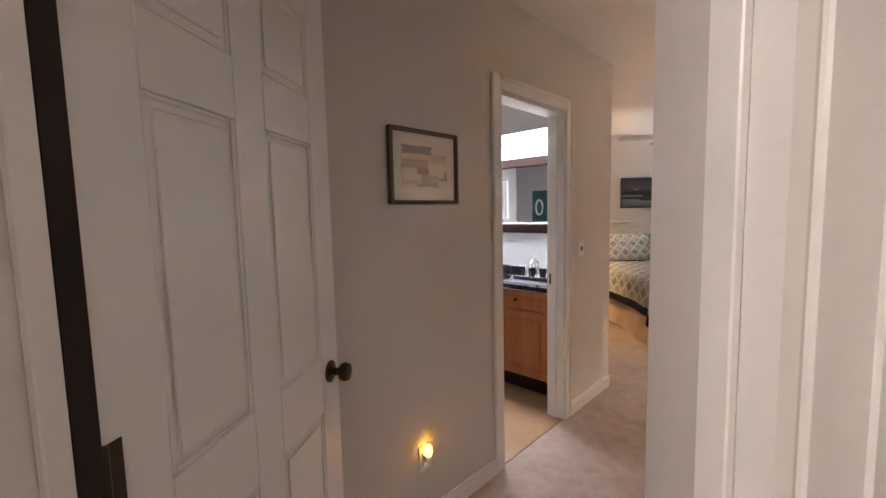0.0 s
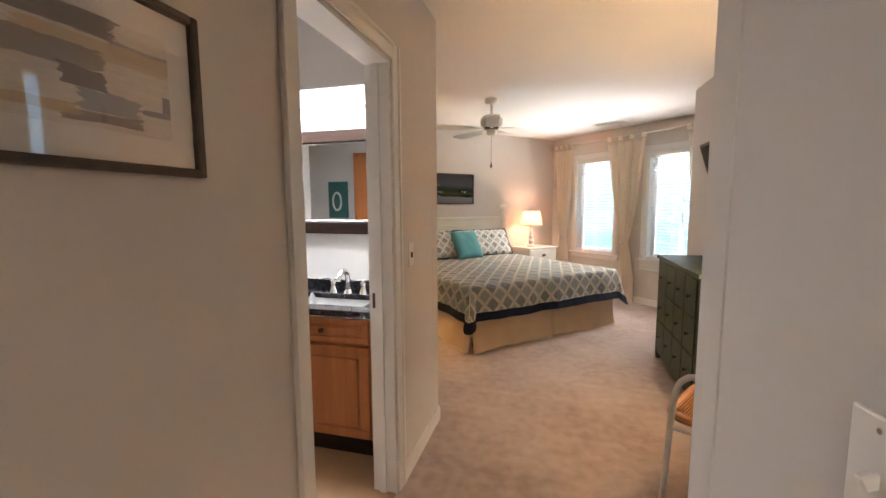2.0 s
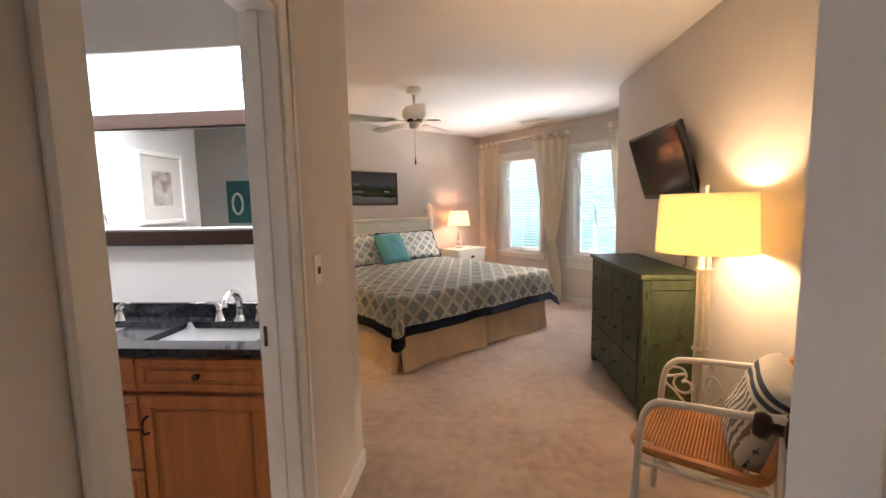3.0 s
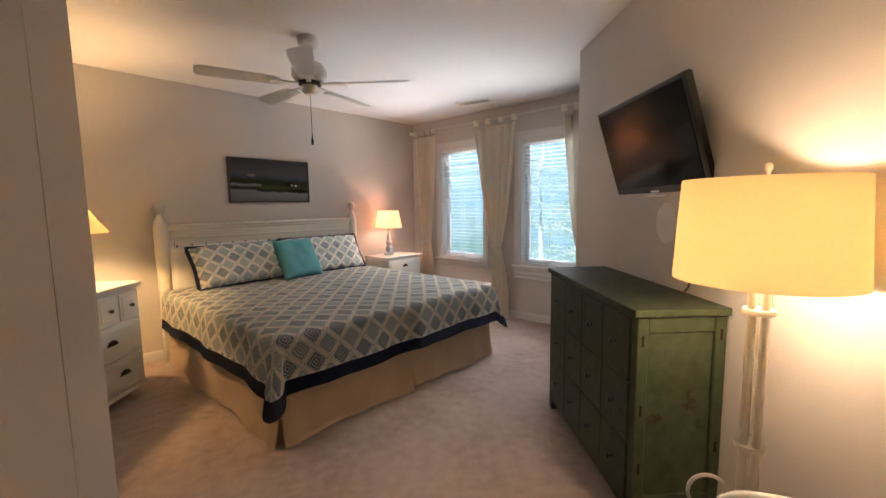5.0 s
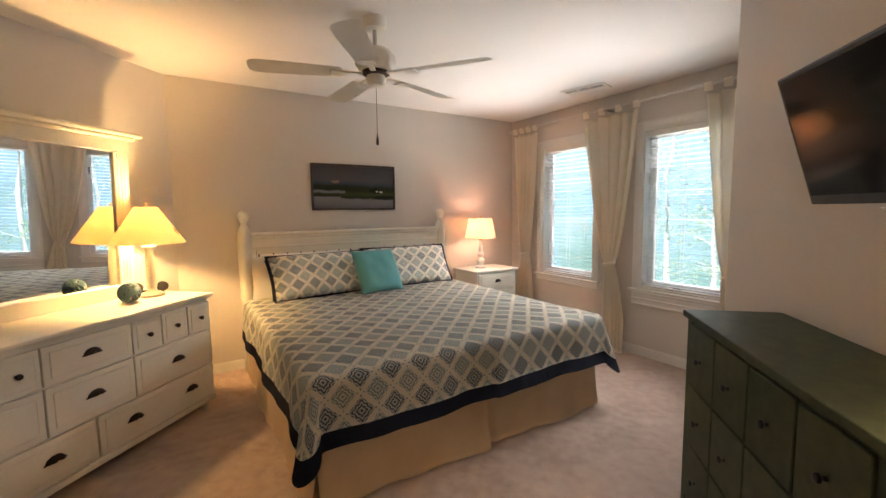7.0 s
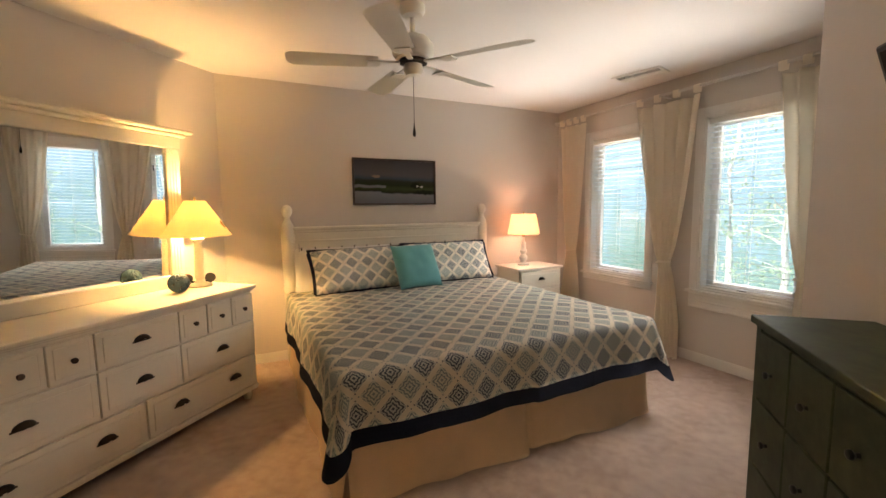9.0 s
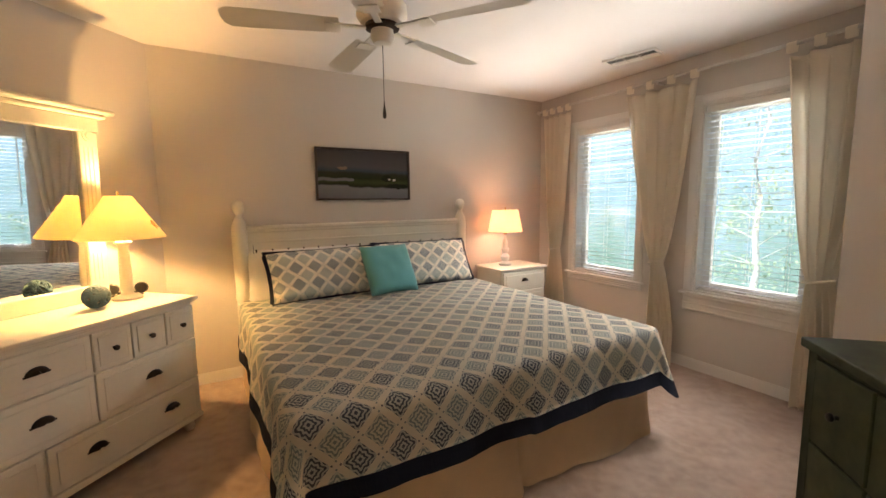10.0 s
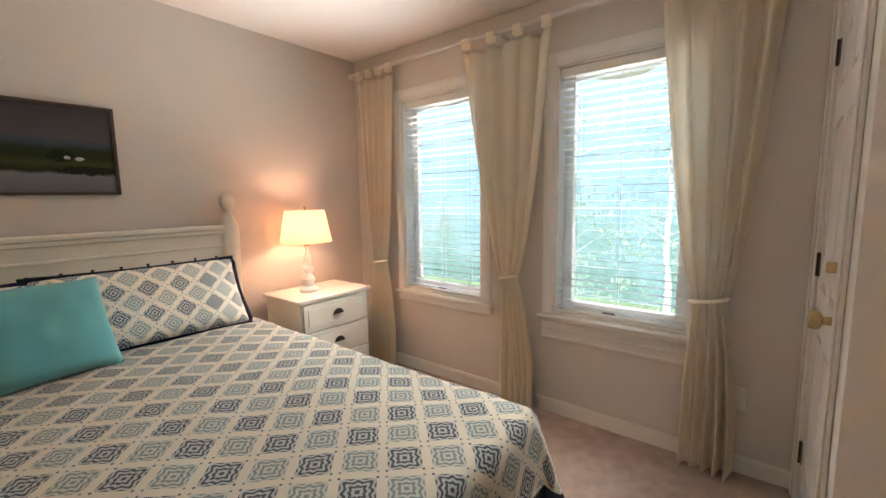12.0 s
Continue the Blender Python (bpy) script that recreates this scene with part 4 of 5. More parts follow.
M_MOTIF = surface("brown_print", (0.30, 0.14, 0.04), 0.9, 0.3, 30)
for turn, share in ((118, 0.30), (-95, 0.45)):
    shade_motif(dresser_lamp, turn, share, (0.215, 0.065, 0.355, 0.595), M_MOTIF)


# ornaments on the dresser
def wicker_ball():
    t = thing("decorative_ball", pose(-2.60, 4.99, 0.884), "dark teal woven vine ball resting on the dresser", "ornament")
    rng = random.Random(5)
    m_vine = surface("teal_vine", (0.045, 0.10, 0.15), 0.6, 0.4, 30, 80, 0.3)
    bm = bmesh.new()
    for k in range(22):
        axis = Euler((rng.uniform(0, 3.14), rng.uniform(0, 3.14), rng.uniform(0, 3.14))).to_matrix()
        tube([axis @ Vector((0.058 * math.cos(a * 0.393), 0.058 * math.sin(a * 0.393), 0.007 * math.sin(a * 1.18))) for a in range(16)], 0.0055, 5, bm=bm, closed=True)
    part("vines", bm, m_vine, t)
    part("core", lathe([(0.0, -0.038), (0.028, -0.026), (0.038, 0), (0.028, 0.026), (0, 0.038)], 12), M_BLACK, t)


wicker_ball()
orn = thing("butterfly_ornament", pose(-2.70, 5.21, 0.82, 0, 0, 40), "small black two-lobed ornament standing behind the lamp", "ornament")
for s in (-1, 1):
    own = lathe([(0.0, -0.006), (0.030, -0.006), (0.036, 0), (0.030, 0.006), (0, 0.006)], 18, pose(s * 0.072, 0.07, 0.045, 90, 0, 0) @ Matrix.Diagonal((1.0, 0.95, 1, 1)))
    part("lobe", own, M_BLACK, orn, "", True)
part("bar", box(-0.05, 0.05, 0.066, 0.074, 0.008, 0.025, 0.002), M_BLACK, orn)
part("base", box(-0.08, 0.08, 0.055, 0.085, 0.0, 0.010, 0.002), M_BLACK, orn)


# ---- nightstand: front to -y of the headboard frame ----
ns = thing("nightstand", HB @ pose(4.90, -0.45, 0), "white-painted two-drawer nightstand with dark cup pulls", "nightstand")
part("carcass", box(-0.275, 0.275, 0.0, 0.40, 0.08, 0.682, 0.003), M_CREAM, ns)
part("top", box(-0.30, 0.30, -0.022, 0.41, 0.685, 0.71, 0.006, seg=2), M_CREAM, ns)
part("base_moulding", box(-0.285, 0.285, -0.012, 0.405, 0.045, 0.082, 0.005), M_CREAM, ns)
for x in (-0.24, 0.24):
    for y in (0.03, 0.36):
        part("foot", lathe([(0.0, 0), (0.02, 0), (0.026, 0.045), (0, 0.045)], 12, pose(x, y, 0)), M_CREAM, ns)
for z0, z1 in ((0.49, 0.672), (0.295, 0.478), (0.10, 0.283)):
    part("drawer", raised_front(-0.26, 0.26, z0, z1), M_CREAM, ns)
    cup_pull(ns, 0, -0.0225, (z0 + z1) / 2 + 0.005, 0.075)


# ---- green chest: local x along the wall, front to -y (towards the bed) ----
chest = thing("dresser", pose(0.515, 4.365, 0, 0, 0, -90), "distressed dark green wooden chest of drawers with small knobs", "dresser")
H, LX, D = 0.925, 0.535, 0.355
part("carcass", box(-LX + 0.03, LX - 0.03, 0.006, D - 0.005, 0.09, H - 0.03), M_GREEN, chest)
part("top", box(-LX - 0.012, LX + 0.012, -0.018, D + 0.008, H - 0.03, H, 0.005, seg=2), M_GREEN, chest)
for x in (-LX, LX - 0.045):
    for y in (0.0, D - 0.045):
        part("corner_post", box(x, x + 0.045, y, y + 0.045, 0.0, H - 0.031, 0.004), M_GREEN, chest)
for s in (-1, 1):
    x0, x1 = (-LX + 0.004, -LX + 0.022) if s < 0 else (LX - 0.022, LX - 0.004)
    part("side_rail", box(x0, x1, 0.046, D - 0.046, H - 0.095, H - 0.032, 0.003), M_GREEN, chest)
    part("side_rail", box(x0, x1, 0.046, D - 0.046, 0.09, 0.16, 0.003), M_GREEN, chest)
    part("side_panel", box(x0 + 0.008 * (s < 0), x1 - 0.008 * (s > 0), 0.047, D - 0.047, 0.161, H - 0.096, 0.003), M_GREEN, chest)
    xe = -LX if s < 0 else LX
    for y, z in ((0.022, 0.80), (0.022, 0.52), (0.022, 0.28), (D - 0.023, 0.82), (D - 0.023, 0.36)):
        part("peg_mark", box(min(xe, xe + s * 0.001), max(xe, xe + s * 0.001), y - 0.005, y + 0.005, z - 0.022, z + 0.022), M_ESPRESSO, chest, "dark worn dowel mark")
cols = [-LX + 0.047 + (2 * LX - 0.094) * k / 4 for k in range(5)]
rows = [0.105, 0.36, 0.615, H - 0.045]
for i in range(4):
    for j in range(3):
        part("drawer", raised_front(cols[i] + 0.004, cols[i + 1] - 0.004, rows[j] + 0.004, rows[j + 1] - 0.004, 0.006, 0.012, 0), M_GREEN, chest)
        small_knob(chest, (cols[i] + cols[i + 1]) / 2, -0.006, (rows[j] + rows[j + 1]) / 2, M_BLACK, 0.013)
part("plinth_rail", box(-LX + 0.046, LX - 0.046, 0.004, 0.02, 0.06, 0.10, 0.002), M_GREEN, chest)


# ---- television on its tilting bracket ----
tv = thing("television", pose(0.815, 4.385, 1.605, 0, 0, -90) @ pose(0, 0, 0, 17, 0, 0), "black flat-screen television tilted down on a wall bracket", "television")
part("bezel", box(-0.41, 0.41, 0.0, 0.035, -0.25, 0.25, 0.010, seg=2), M_BLACK, tv)
part("screen", box(-0.385, 0.385, -0.004, 0.0, -0.205, 0.228, 0.001), M_SCREEN, tv, "glossy black screen")
part("back_cover", box(-0.30, 0.30, 0.035, 0.075, -0.19, 0.17, 0.015), M_BLACK, tv)
part("brand_mark", box(-0.035, 0.035, -0.003, 0.0, -0.236, -0.226), M_CHROME, tv, "plain silver bar")
part("stand_lip", box(-0.08, 0.08, -0.006, 0.02, -0.258, -0.25, 0.002), M_CHROME, tv)
part("trim", box(0.4085, 0.4115, 0.004, 0.03, -0.24, 0.24), M_BLACK, tv, "thin dark side trim")
br = thing("wall_bracket", pose(0.885, 4.385, 1.62, 0, 0, -90), "black steel tilting wall bracket behind the television", "bracket")
part("wall_plate", box(-0.12, 0.12, -0.012, 0.0, -0.12, 0.14, 0.003), M_BLACK, br)
for x in (-0.09, 0.09):
    part("arm", box(x - 0.012, x + 0.012, -0.055, -0.012, -0.07, 0.07, 0.003), M_BLACK, br)
patch = obj("wall_patch", lathe([(0.0, 0.0), (0.082, 0.0), (0.080, 0.003), (0.0, 0.004)], 36, pose(0.885, 4.29, 1.225, 0, -90, 0) @ Matrix.Diagonal((1.2, 1.0, 1, 1))), M_PATCH)
for v in patch.data.vertices:
    v.co.y += 0.008 * noise.noise(v.co * 30)
    v.co.z += 0.008 * noise.noise(v.co * 30 + Vector((5, 5, 5)))
tagged(patch, "rough oval patch of white plaster on the wall", "wall patch")
cable = obj("television_cable", tube(smooth_path([(0.872, 4.10, 1.42), (0.876, 4.085, 1.25), (0.872, 4.095, 1.08), (0.876, 4.08, 0.97), (0.870, 4.10, 0.93)]), 0.0045, 6), M_CABLE, True)
tagged(cable, "thin pale cable hanging from the television down to the chest", "cable")


# ---- floor lamp ----
fl = thing("floor_lamp", pose(0.645, 3.43, 0), "white candlestick floor lamp with a wide cream drum shade, lit", "lamp")
part("base", lathe([(0.0, 0.0), (0.13, 0.0), (0.135, 0.012), (0.11, 0.026), (0.05, 0.04), (0.03, 0.07), (0, 0.07)], 28), M_CREAM, fl, "", True)
for x, y in ((-0.022, 0), (0.022, 0), (0, -0.022), (0, 0.022)):
    part("stem_rod", lathe([(0.011, 0.05), (0.011, 1.10)], 10, pose(x, y, 0)), M_CREAM, fl, "", True)
for z in (0.30, 0.62, 1.02):
    part("collar", lathe([(0.0, z - 0.008), (0.038, z - 0.008), (0.040, z), (0.038, z + 0.008), (0, z + 0.008)], 18), M_CREAM, fl, "", True)
for k in range(3):
    a = math.radians(40 + 120 * k)
    curl = []
    for j in range(26):
        t = j / 25
        ang = -1.2 + 5.2 * t
        r = 0.072 * (1 - 0.62 * t)
        px, pz = 0.09 + r * math.cos(ang), 0.46 + r * math.sin(ang)
        curl.append((px * math.cos(a), px * math.sin(a), pz))
    tail = [(0.025 * math.cos(a), 0.025 * math.sin(a), 0.28), (0.07 * math.cos(a), 0.07 * math.sin(a), 0.34)]
    part("scroll", tube(smooth_path(tail, 4) + [Vector(p) for p in curl], 0.006, 6), M_IRON, fl, "white iron scroll", True)
own = lathe([(0.218, 1.110), (0.203, 1.390)], 48)
bmesh.ops.delete(own, geom=[f for f in own.faces if len(f.verts) > 4], context="FACES")
bmesh.ops.solidify(own, geom=own.faces[:], thickness=0.0015)
part("shade", own, M_SHADE, fl, "cream drum shade glowing with warm light", True)
part("harp", tube(smooth_path([(0, -0.01, 1.10), (0, -0.05, 1.2), (0, -0.045, 1.32), (0, 0, 1.395), (0, 0.045, 1.32), (0, 0.05, 1.2), (0, 0.01, 1.10)]), 0.002, 5), M_BRASS, fl)
part("bulb", lathe([(0.0, 1.12), (0.014, 1.125), (0.026, 1.165), (0.022, 1.185), (0, 1.20)], 14), M_BULB, fl, "lit bulb", True).visible_shadow = False
part("finial", lathe([(0.0, 1.392), (0.008, 1.394), (0.005, 1.405), (0.011, 1.418), (0.008, 1.43), (0, 1.434)], 12), M_CREAM, fl, "", True)
for x in (-0.05, 0.05):
    part("pull_ball", lathe([(0.0, 1.085), (0.010, 1.09), (0.010, 1.10), (0, 1.106)], 10, pose(x, -0.03, 0)), M_BRASS, fl)


# ---- armchair with cane seat: local -y is its front ----
chair = thing("armchair", pose(0.40, 2.935, 0, 0, 0, 238), "honey cane armchair on a bent white metal frame", "chair")


def rounded(w, d, r, z, n=6):
    pts = []
    for cx, cy, a0 in ((w - r, d - r, 0), (-w + r, d - r, 90), (-w + r, -d + r, 180), (w - r, -d + r, 270)):
        for k in range(n + 1):
            a = radians(a0 + 90 * k / n)
            pts.append((cx + r * math.cos(a), cy + r * math.sin(a), z))
    return pts


part("seat_rim", tube(rounded(0.215, 0.205, 0.07, 0.44), 0.019, 8, closed=True), M_CANE, chair, "bent honey cane rim", True)
bm = bmesh.new()
for k in range(34):
    x = -0.195 + 0.39 * k / 33
    h = 0.185 - (0.05 if abs(x) > 0.17 else 0)
    tube([(x, -h, 0.446), (x, h, 0.446)], 0.0032, 4, bm=bm)
for k in range(32):
    y = -0.185 + 0.37 * k / 31
    w = 0.195 - (0.05 if abs(y) > 0.16 else 0)
    tube([(-w, y, 0.450), (w, y, 0.450)], 0.0028, 4, bm=bm)
part("seat_weave", bm, M_CANE, chair, "woven cane seat")
back_rim = smooth_path([(-0.20, 0.20, 0.47), (-0.22, 0.24, 0.62), (-0.20, 0.275, 0.73), (-0.12, 0.30, 0.775), (0, 0.31, 0.785), (0.12, 0.30, 0.775), (0.20, 0.275, 0.73), (0.22, 0.24, 0.62), (0.20, 0.20, 0.47)])
part("back_rim", tube(back_rim, 0.019, 8), M_CANE, chair, "bent honey cane rim", True)
bm = bmesh.new()
for k in range(22):
    x = -0.185 + 0.37 * k / 21
    top = 0.765 - 1.1 * max(0, abs(x) - 0.11) ** 1.2
    tube([(x, 0.212, 0.475), (x, 0.25, 0.62), (x, 0.29 - 0.2 * x * x, top)], 0.003, 4, bm=bm)
for k in range(20):
    z = 0.485 + 0.27 * k / 19
    y = 0.212 + (z - 0.475) * 0.27
    tube([(-0.195, y - 0.004, z), (0.195, y - 0.004, z)], 0.0028, 4, bm=bm)
part("back_weave", bm, M_CANE, chair, "woven cane back")
for s in (-1, 1):
    leg = smooth_path([(s * 0.25, -0.20, 0.0), (s * 0.245, -0.185, 0.30), (s * 0.24, -0.17, 0.55), (s * 0.24, -0.13, 0.635), (s * 0.245, -0.05, 0.655), (s * 0.245, 0.12, 0.67), (s * 0.235, 0.235, 0.685)])
    part("arm_leg", tube(leg, 0.0135, 10), M_IRON, chair, "bent white metal arm and front leg", True)
    part("back_leg", tube(smooth_path([(s * 0.235, 0.235, 0.685), (s * 0.23, 0.235, 0.45), (s * 0.24, 0.26, 0.0)]), 0.0135, 10), M_IRON, chair, "white metal back leg", True)
    if s < 0:
        curl = []
        for j in range(30):
            t = j / 29
            ang = math.pi * 0.5 + 7.0 * t
            r = 0.052 * (1 - 0.7 * t)
            curl.append((s * 0.24, -0.085 + r * math.cos(ang), 0.535 + r * math.sin(ang)))
        part("scroll", tube([(s * 0.24, -0.165, 0.56)] + curl, 0.006, 6), M_IRON, chair, "white iron scroll", True)
    part("stretcher", tube([(s * 0.245, -0.185, 0.40), (s * 0.232, 0.235, 0.41)], 0.008, 8), M_IRON, chair, "", True)
for y in (-0.187, 0.232):
    part("stretcher", tube([(-0.243, y, 0.405), (0.243, y, 0.405)], 0.008, 8), M_IRON, chair, "", True)


def printed_cloth():
    """Pale cotton with rows of wavy grey lettering-like bars and navy stripes near one end."""
    k = Mat("printed_cushion_cotton")
    sep = k.node("ShaderNodeSeparateXYZ", {0: k.coords("UV")})
    u, v = sep.outputs[0], sep.outputs[1]
    wob = k.math("MULTIPLY", k.noise(12, 4, k.coords("UV")), 15.0)
    bars = k.math("GREATER_THAN", k.math("SINE", k.math("ADD", k.math("MULTIPLY", u, 210.0), wob)), 0.05)
    low = k.math("LESS_THAN", v, 0.24)
    base = k.mix(k.noise(40, 3, k.coords("UV")), (0.60, 0.57, 0.50), (0.68, 0.65, 0.58))
    printed = k.mix(k.math("MULTIPLY", bars, low), base, (0.16, 0.16, 0.17))
    band = k.math("MULTIPLY", k.math("GREATER_THAN", v, 0.255), k.math("LESS_THAN", v, 0.305))
    split = k.math("GREATER_THAN", k.math("ABSOLUTE", k.math("SUBTRACT", v, 0.28)), 0.006)
    k.set(color=k.mix(k.math("MULTIPLY", band, split), printed, (0.04, 0.055, 0.10)), rough=0.9)
    k.bump(k.noise(200, 2), 0.3, 0.002)
    return k.m


cushion("chair_cushion", pose(0.40, 2.935, 0, 0, 0, 238) @ pose(0.02, 0.11, 0.46, -22, 12, 8), 0.29, 0.35, 0.15, printed_cloth(), "pale cotton cushion with navy stripes leaning in the armchair", "cushion")


# ---- ceiling fan, vent ----
fan = thing("ceiling_fan", pose(-1.03, 5.225, CEIL), "cream five-blade ceiling fan on a short downrod, with pull chain", "ceiling fan")
part("canopy", lathe([(0.0, 0.0), (0.068, 0.0), (0.070, -0.03), (0.055, -0.055), (0.02, -0.062), (0, -0.062)], 28), M_FAN, fan, "", True)
part("downrod", lathe([(0.013, -0.20), (0.013, -0.055)], 12), M_FAN, fan, "", True)
part("motor_housing", lathe([(0.0, -0.15), (0.03, -0.153), (0.085, -0.17), (0.112, -0.205), (0.115, -0.25), (0.095, -0.28), (0.06, -0.29), (0, -0.29)], 32), M_FAN, fan, "", True)
part("vent_ring", lathe([(0.062, -0.2905), (0.075, -0.283), (0.078, -0.3), (0.055, -0.307), (0, -0.307)], 28), M_BRONZE, fan, "dark slotted ring", True)
part("switch_housing", lathe([(0.0, -0.307), (0.05, -0.308), (0.054, -0.34), (0.04, -0.365), (0.0, -0.372)], 24), M_FAN, fan, "", True)
for k in range(5):
    a = -8 + 72 * k
    m = pose(0, 0, 0, 0, 0, a)
    n = 22
    out = [(0.19 + 0.02 * (1 - math.cos(0)), -0.055), (0.55, -0.068), (0.64, -0.066), (0.665, -0.045), (0.67, 0.0), (0.665, 0.045), (0.64, 0.066), (0.55, 0.068), (0.19, 0.055)]
    own = bmesh.new()
    f = own.faces.new([own.verts.new((x, y, 0)) for x, y in out])
    bmesh.ops.solidify(own, geom=[f], thickness=0.007)
    own.transform(pose(0, 0, -0.3, 0, 0, 0) @ pose(0, 0, 0, 11, 0, 0))
    own.transform(m)
    part("blade", own, M_FAN, fan, "cream wooden blade")
    arm = box(0.07, 0.21, -0.016, 0.016, -0.303, -0.295, 0.003)
    box(0.18, 0.25, -0.04, 0.04, -0.311, -0.305, 0.002, bm=arm)
    arm.transform(m)
    part("blade_arm", arm, M_FAN, fan)
ch = bmesh.new()
tube([(0.0, 0.0, -0.368), (0.0, 0.0, -0.64)], 0.0016, 5, bm=ch)
part("pull_chain", ch, M_BRONZE, fan)
part("chain_knob", lathe([(0.0, -0.695), (0.008, -0.69), (0.009, -0.67), (0.004, -0.64), (0, -0.598)], 10), M_BRONZE, fan, "dark wooden pull knob", True)

vent = thing("ceiling_vent", pose(0.30, 6.965, CEIL, 0, 0, -31), "white metal louvred air vent in the ceiling", "vent")
for nme, b in (("frame", (-0.20, 0.20, -0.10, -0.075)), ("frame", (-0.20, 0.20, 0.075, 0.10)), ("frame", (-0.20, -0.175, -0.075, 0.075)), ("frame", (0.175, 0.20, -0.075, 0.075)), ("frame", (-0.06, -0.05, -0.075, 0.075)), ("frame", (0.05, 0.06, -0.075, 0.075))):
    part(nme, box(*b, -0.010, -0.0005, 0.002), M_FAN, vent)
part("backing", box(-0.175, 0.175, -0.075, 0.075, -0.0016, -0.0005), M_BLACK, vent)
for k in range(7):
    y = -0.066 + 0.022 * k
    own = box(-0.175, 0.175, -0.009, 0.009, -0.0006, 0.0006)
    own.transform(pose(0, y, -0.006, 28 if k < 4 else -28, 0, 0))
    part("slat", own, M_FAN, vent)


# ---- pictures ----
def landscape():
    """Dark painted marsh landscape: grey sky, green bank, pale water, small bright specks."""
    k = Mat("marsh_painting")
    sep = k.node("ShaderNodeSeparateXYZ", {0: k.coords("Object")})
    x, z = sep.outputs[0], sep.outputs[2]
    wob = k.math("MULTIPLY", k.math("SUBTRACT", k.noise(9, 5), 0.5), 0.09)
    h = k.math("ADD", k.math("DIVIDE", k.math("ADD", z, 0.20), 0.40), wob)
    h = k.math("ADD", h, k.math("MULTIPLY", x, 0.05))
    far = [(0.42, (0.026, 0.034, 0.014)), (0.52, (0.030, 0.036, 0.022)), (0.58, (0.050, 0.066, 0.085)), (0.66, (0.085, 0.080, 0.086)), (1.0, (0.060, 0.056, 0.060))]
    bank = k.ramp(h, [(0.0, (0.150, 0.146, 0.160)), (0.20, (0.200, 0.195, 0.205)), (0.24, (0.022, 0.026, 0.012)), (0.34, (0.050, 0.062, 0.024))] + far)
    inlet = k.ramp(h, [(0.0, (0.150, 0.146, 0.160)), (0.24, (0.200, 0.195, 0.205)), (0.27, (0.022, 0.026, 0.012)), (0.33, (0.044, 0.054, 0.022)), (0.36, (0.19, 0.185, 0.19)), (0.40, (0.16, 0.155, 0.16))] + far)
    west = k.math("LESS_THAN", k.math("ADD", x, k.math("MULTIPLY", k.noise(14, 4), 0.3)), 0.02)
    c = k.mix(west, bank, inlet)
    speck = k.math("MULTIPLY", k.math("SUBTRACT", k.noise(90, 3), 0.5), 0.03)

    def patch(cx, cz, rx, rz):
        dx = k.math("DIVIDE", k.math("SUBTRACT", x, cx), rx)
        dz = k.math("DIVIDE", k.math("SUBTRACT", z, cz), rz)
        return k.math("LESS_THAN", k.math("ADD", k.math("ADD", k.math("MULTIPLY", dx, dx), k.math("MULTIPLY", dz, dz)), k.math("MULTIPLY", speck, 130.0)), 1.0)
    trees = k.math("MAXIMUM", patch(0.20, -0.03, 0.05, 0.028), patch(0.30, -0.10, 0.10, 0.022))
    white = k.math("MAXIMUM", patch(0.228, -0.038, 0.012, 0.008), patch(0.275, -0.043, 0.016, 0.009))
    barn = patch(-0.20, 0.052, 0.045, 0.014)
    c = k.mix(trees, c, (0.016, 0.018, 0.010))
    k.set(color=k.mix(barn, k.mix(white, c, (0.50, 0.47, 0.42)), (0.22, 0.16, 0.12)), rough=0.6, ior=1.2)
    k.bump(k.noise(120, 4), 0.2, 0.002)
    return k.m


def watercolour(name, seed, stops, scale=(5, 5, 16)):
    """Loose abstract strokes on paper."""
    k = Mat(name)
    vec = k.node("ShaderNodeMapping", {"Vector": k.coords(), "Scale": scale, "Location": (seed, seed * 0.7, 0)}).outputs[0]
    k.set(color=k.ramp(k.noise(1.0, 5, vec, 0.6), stops), rough=0.7)
    return k.m


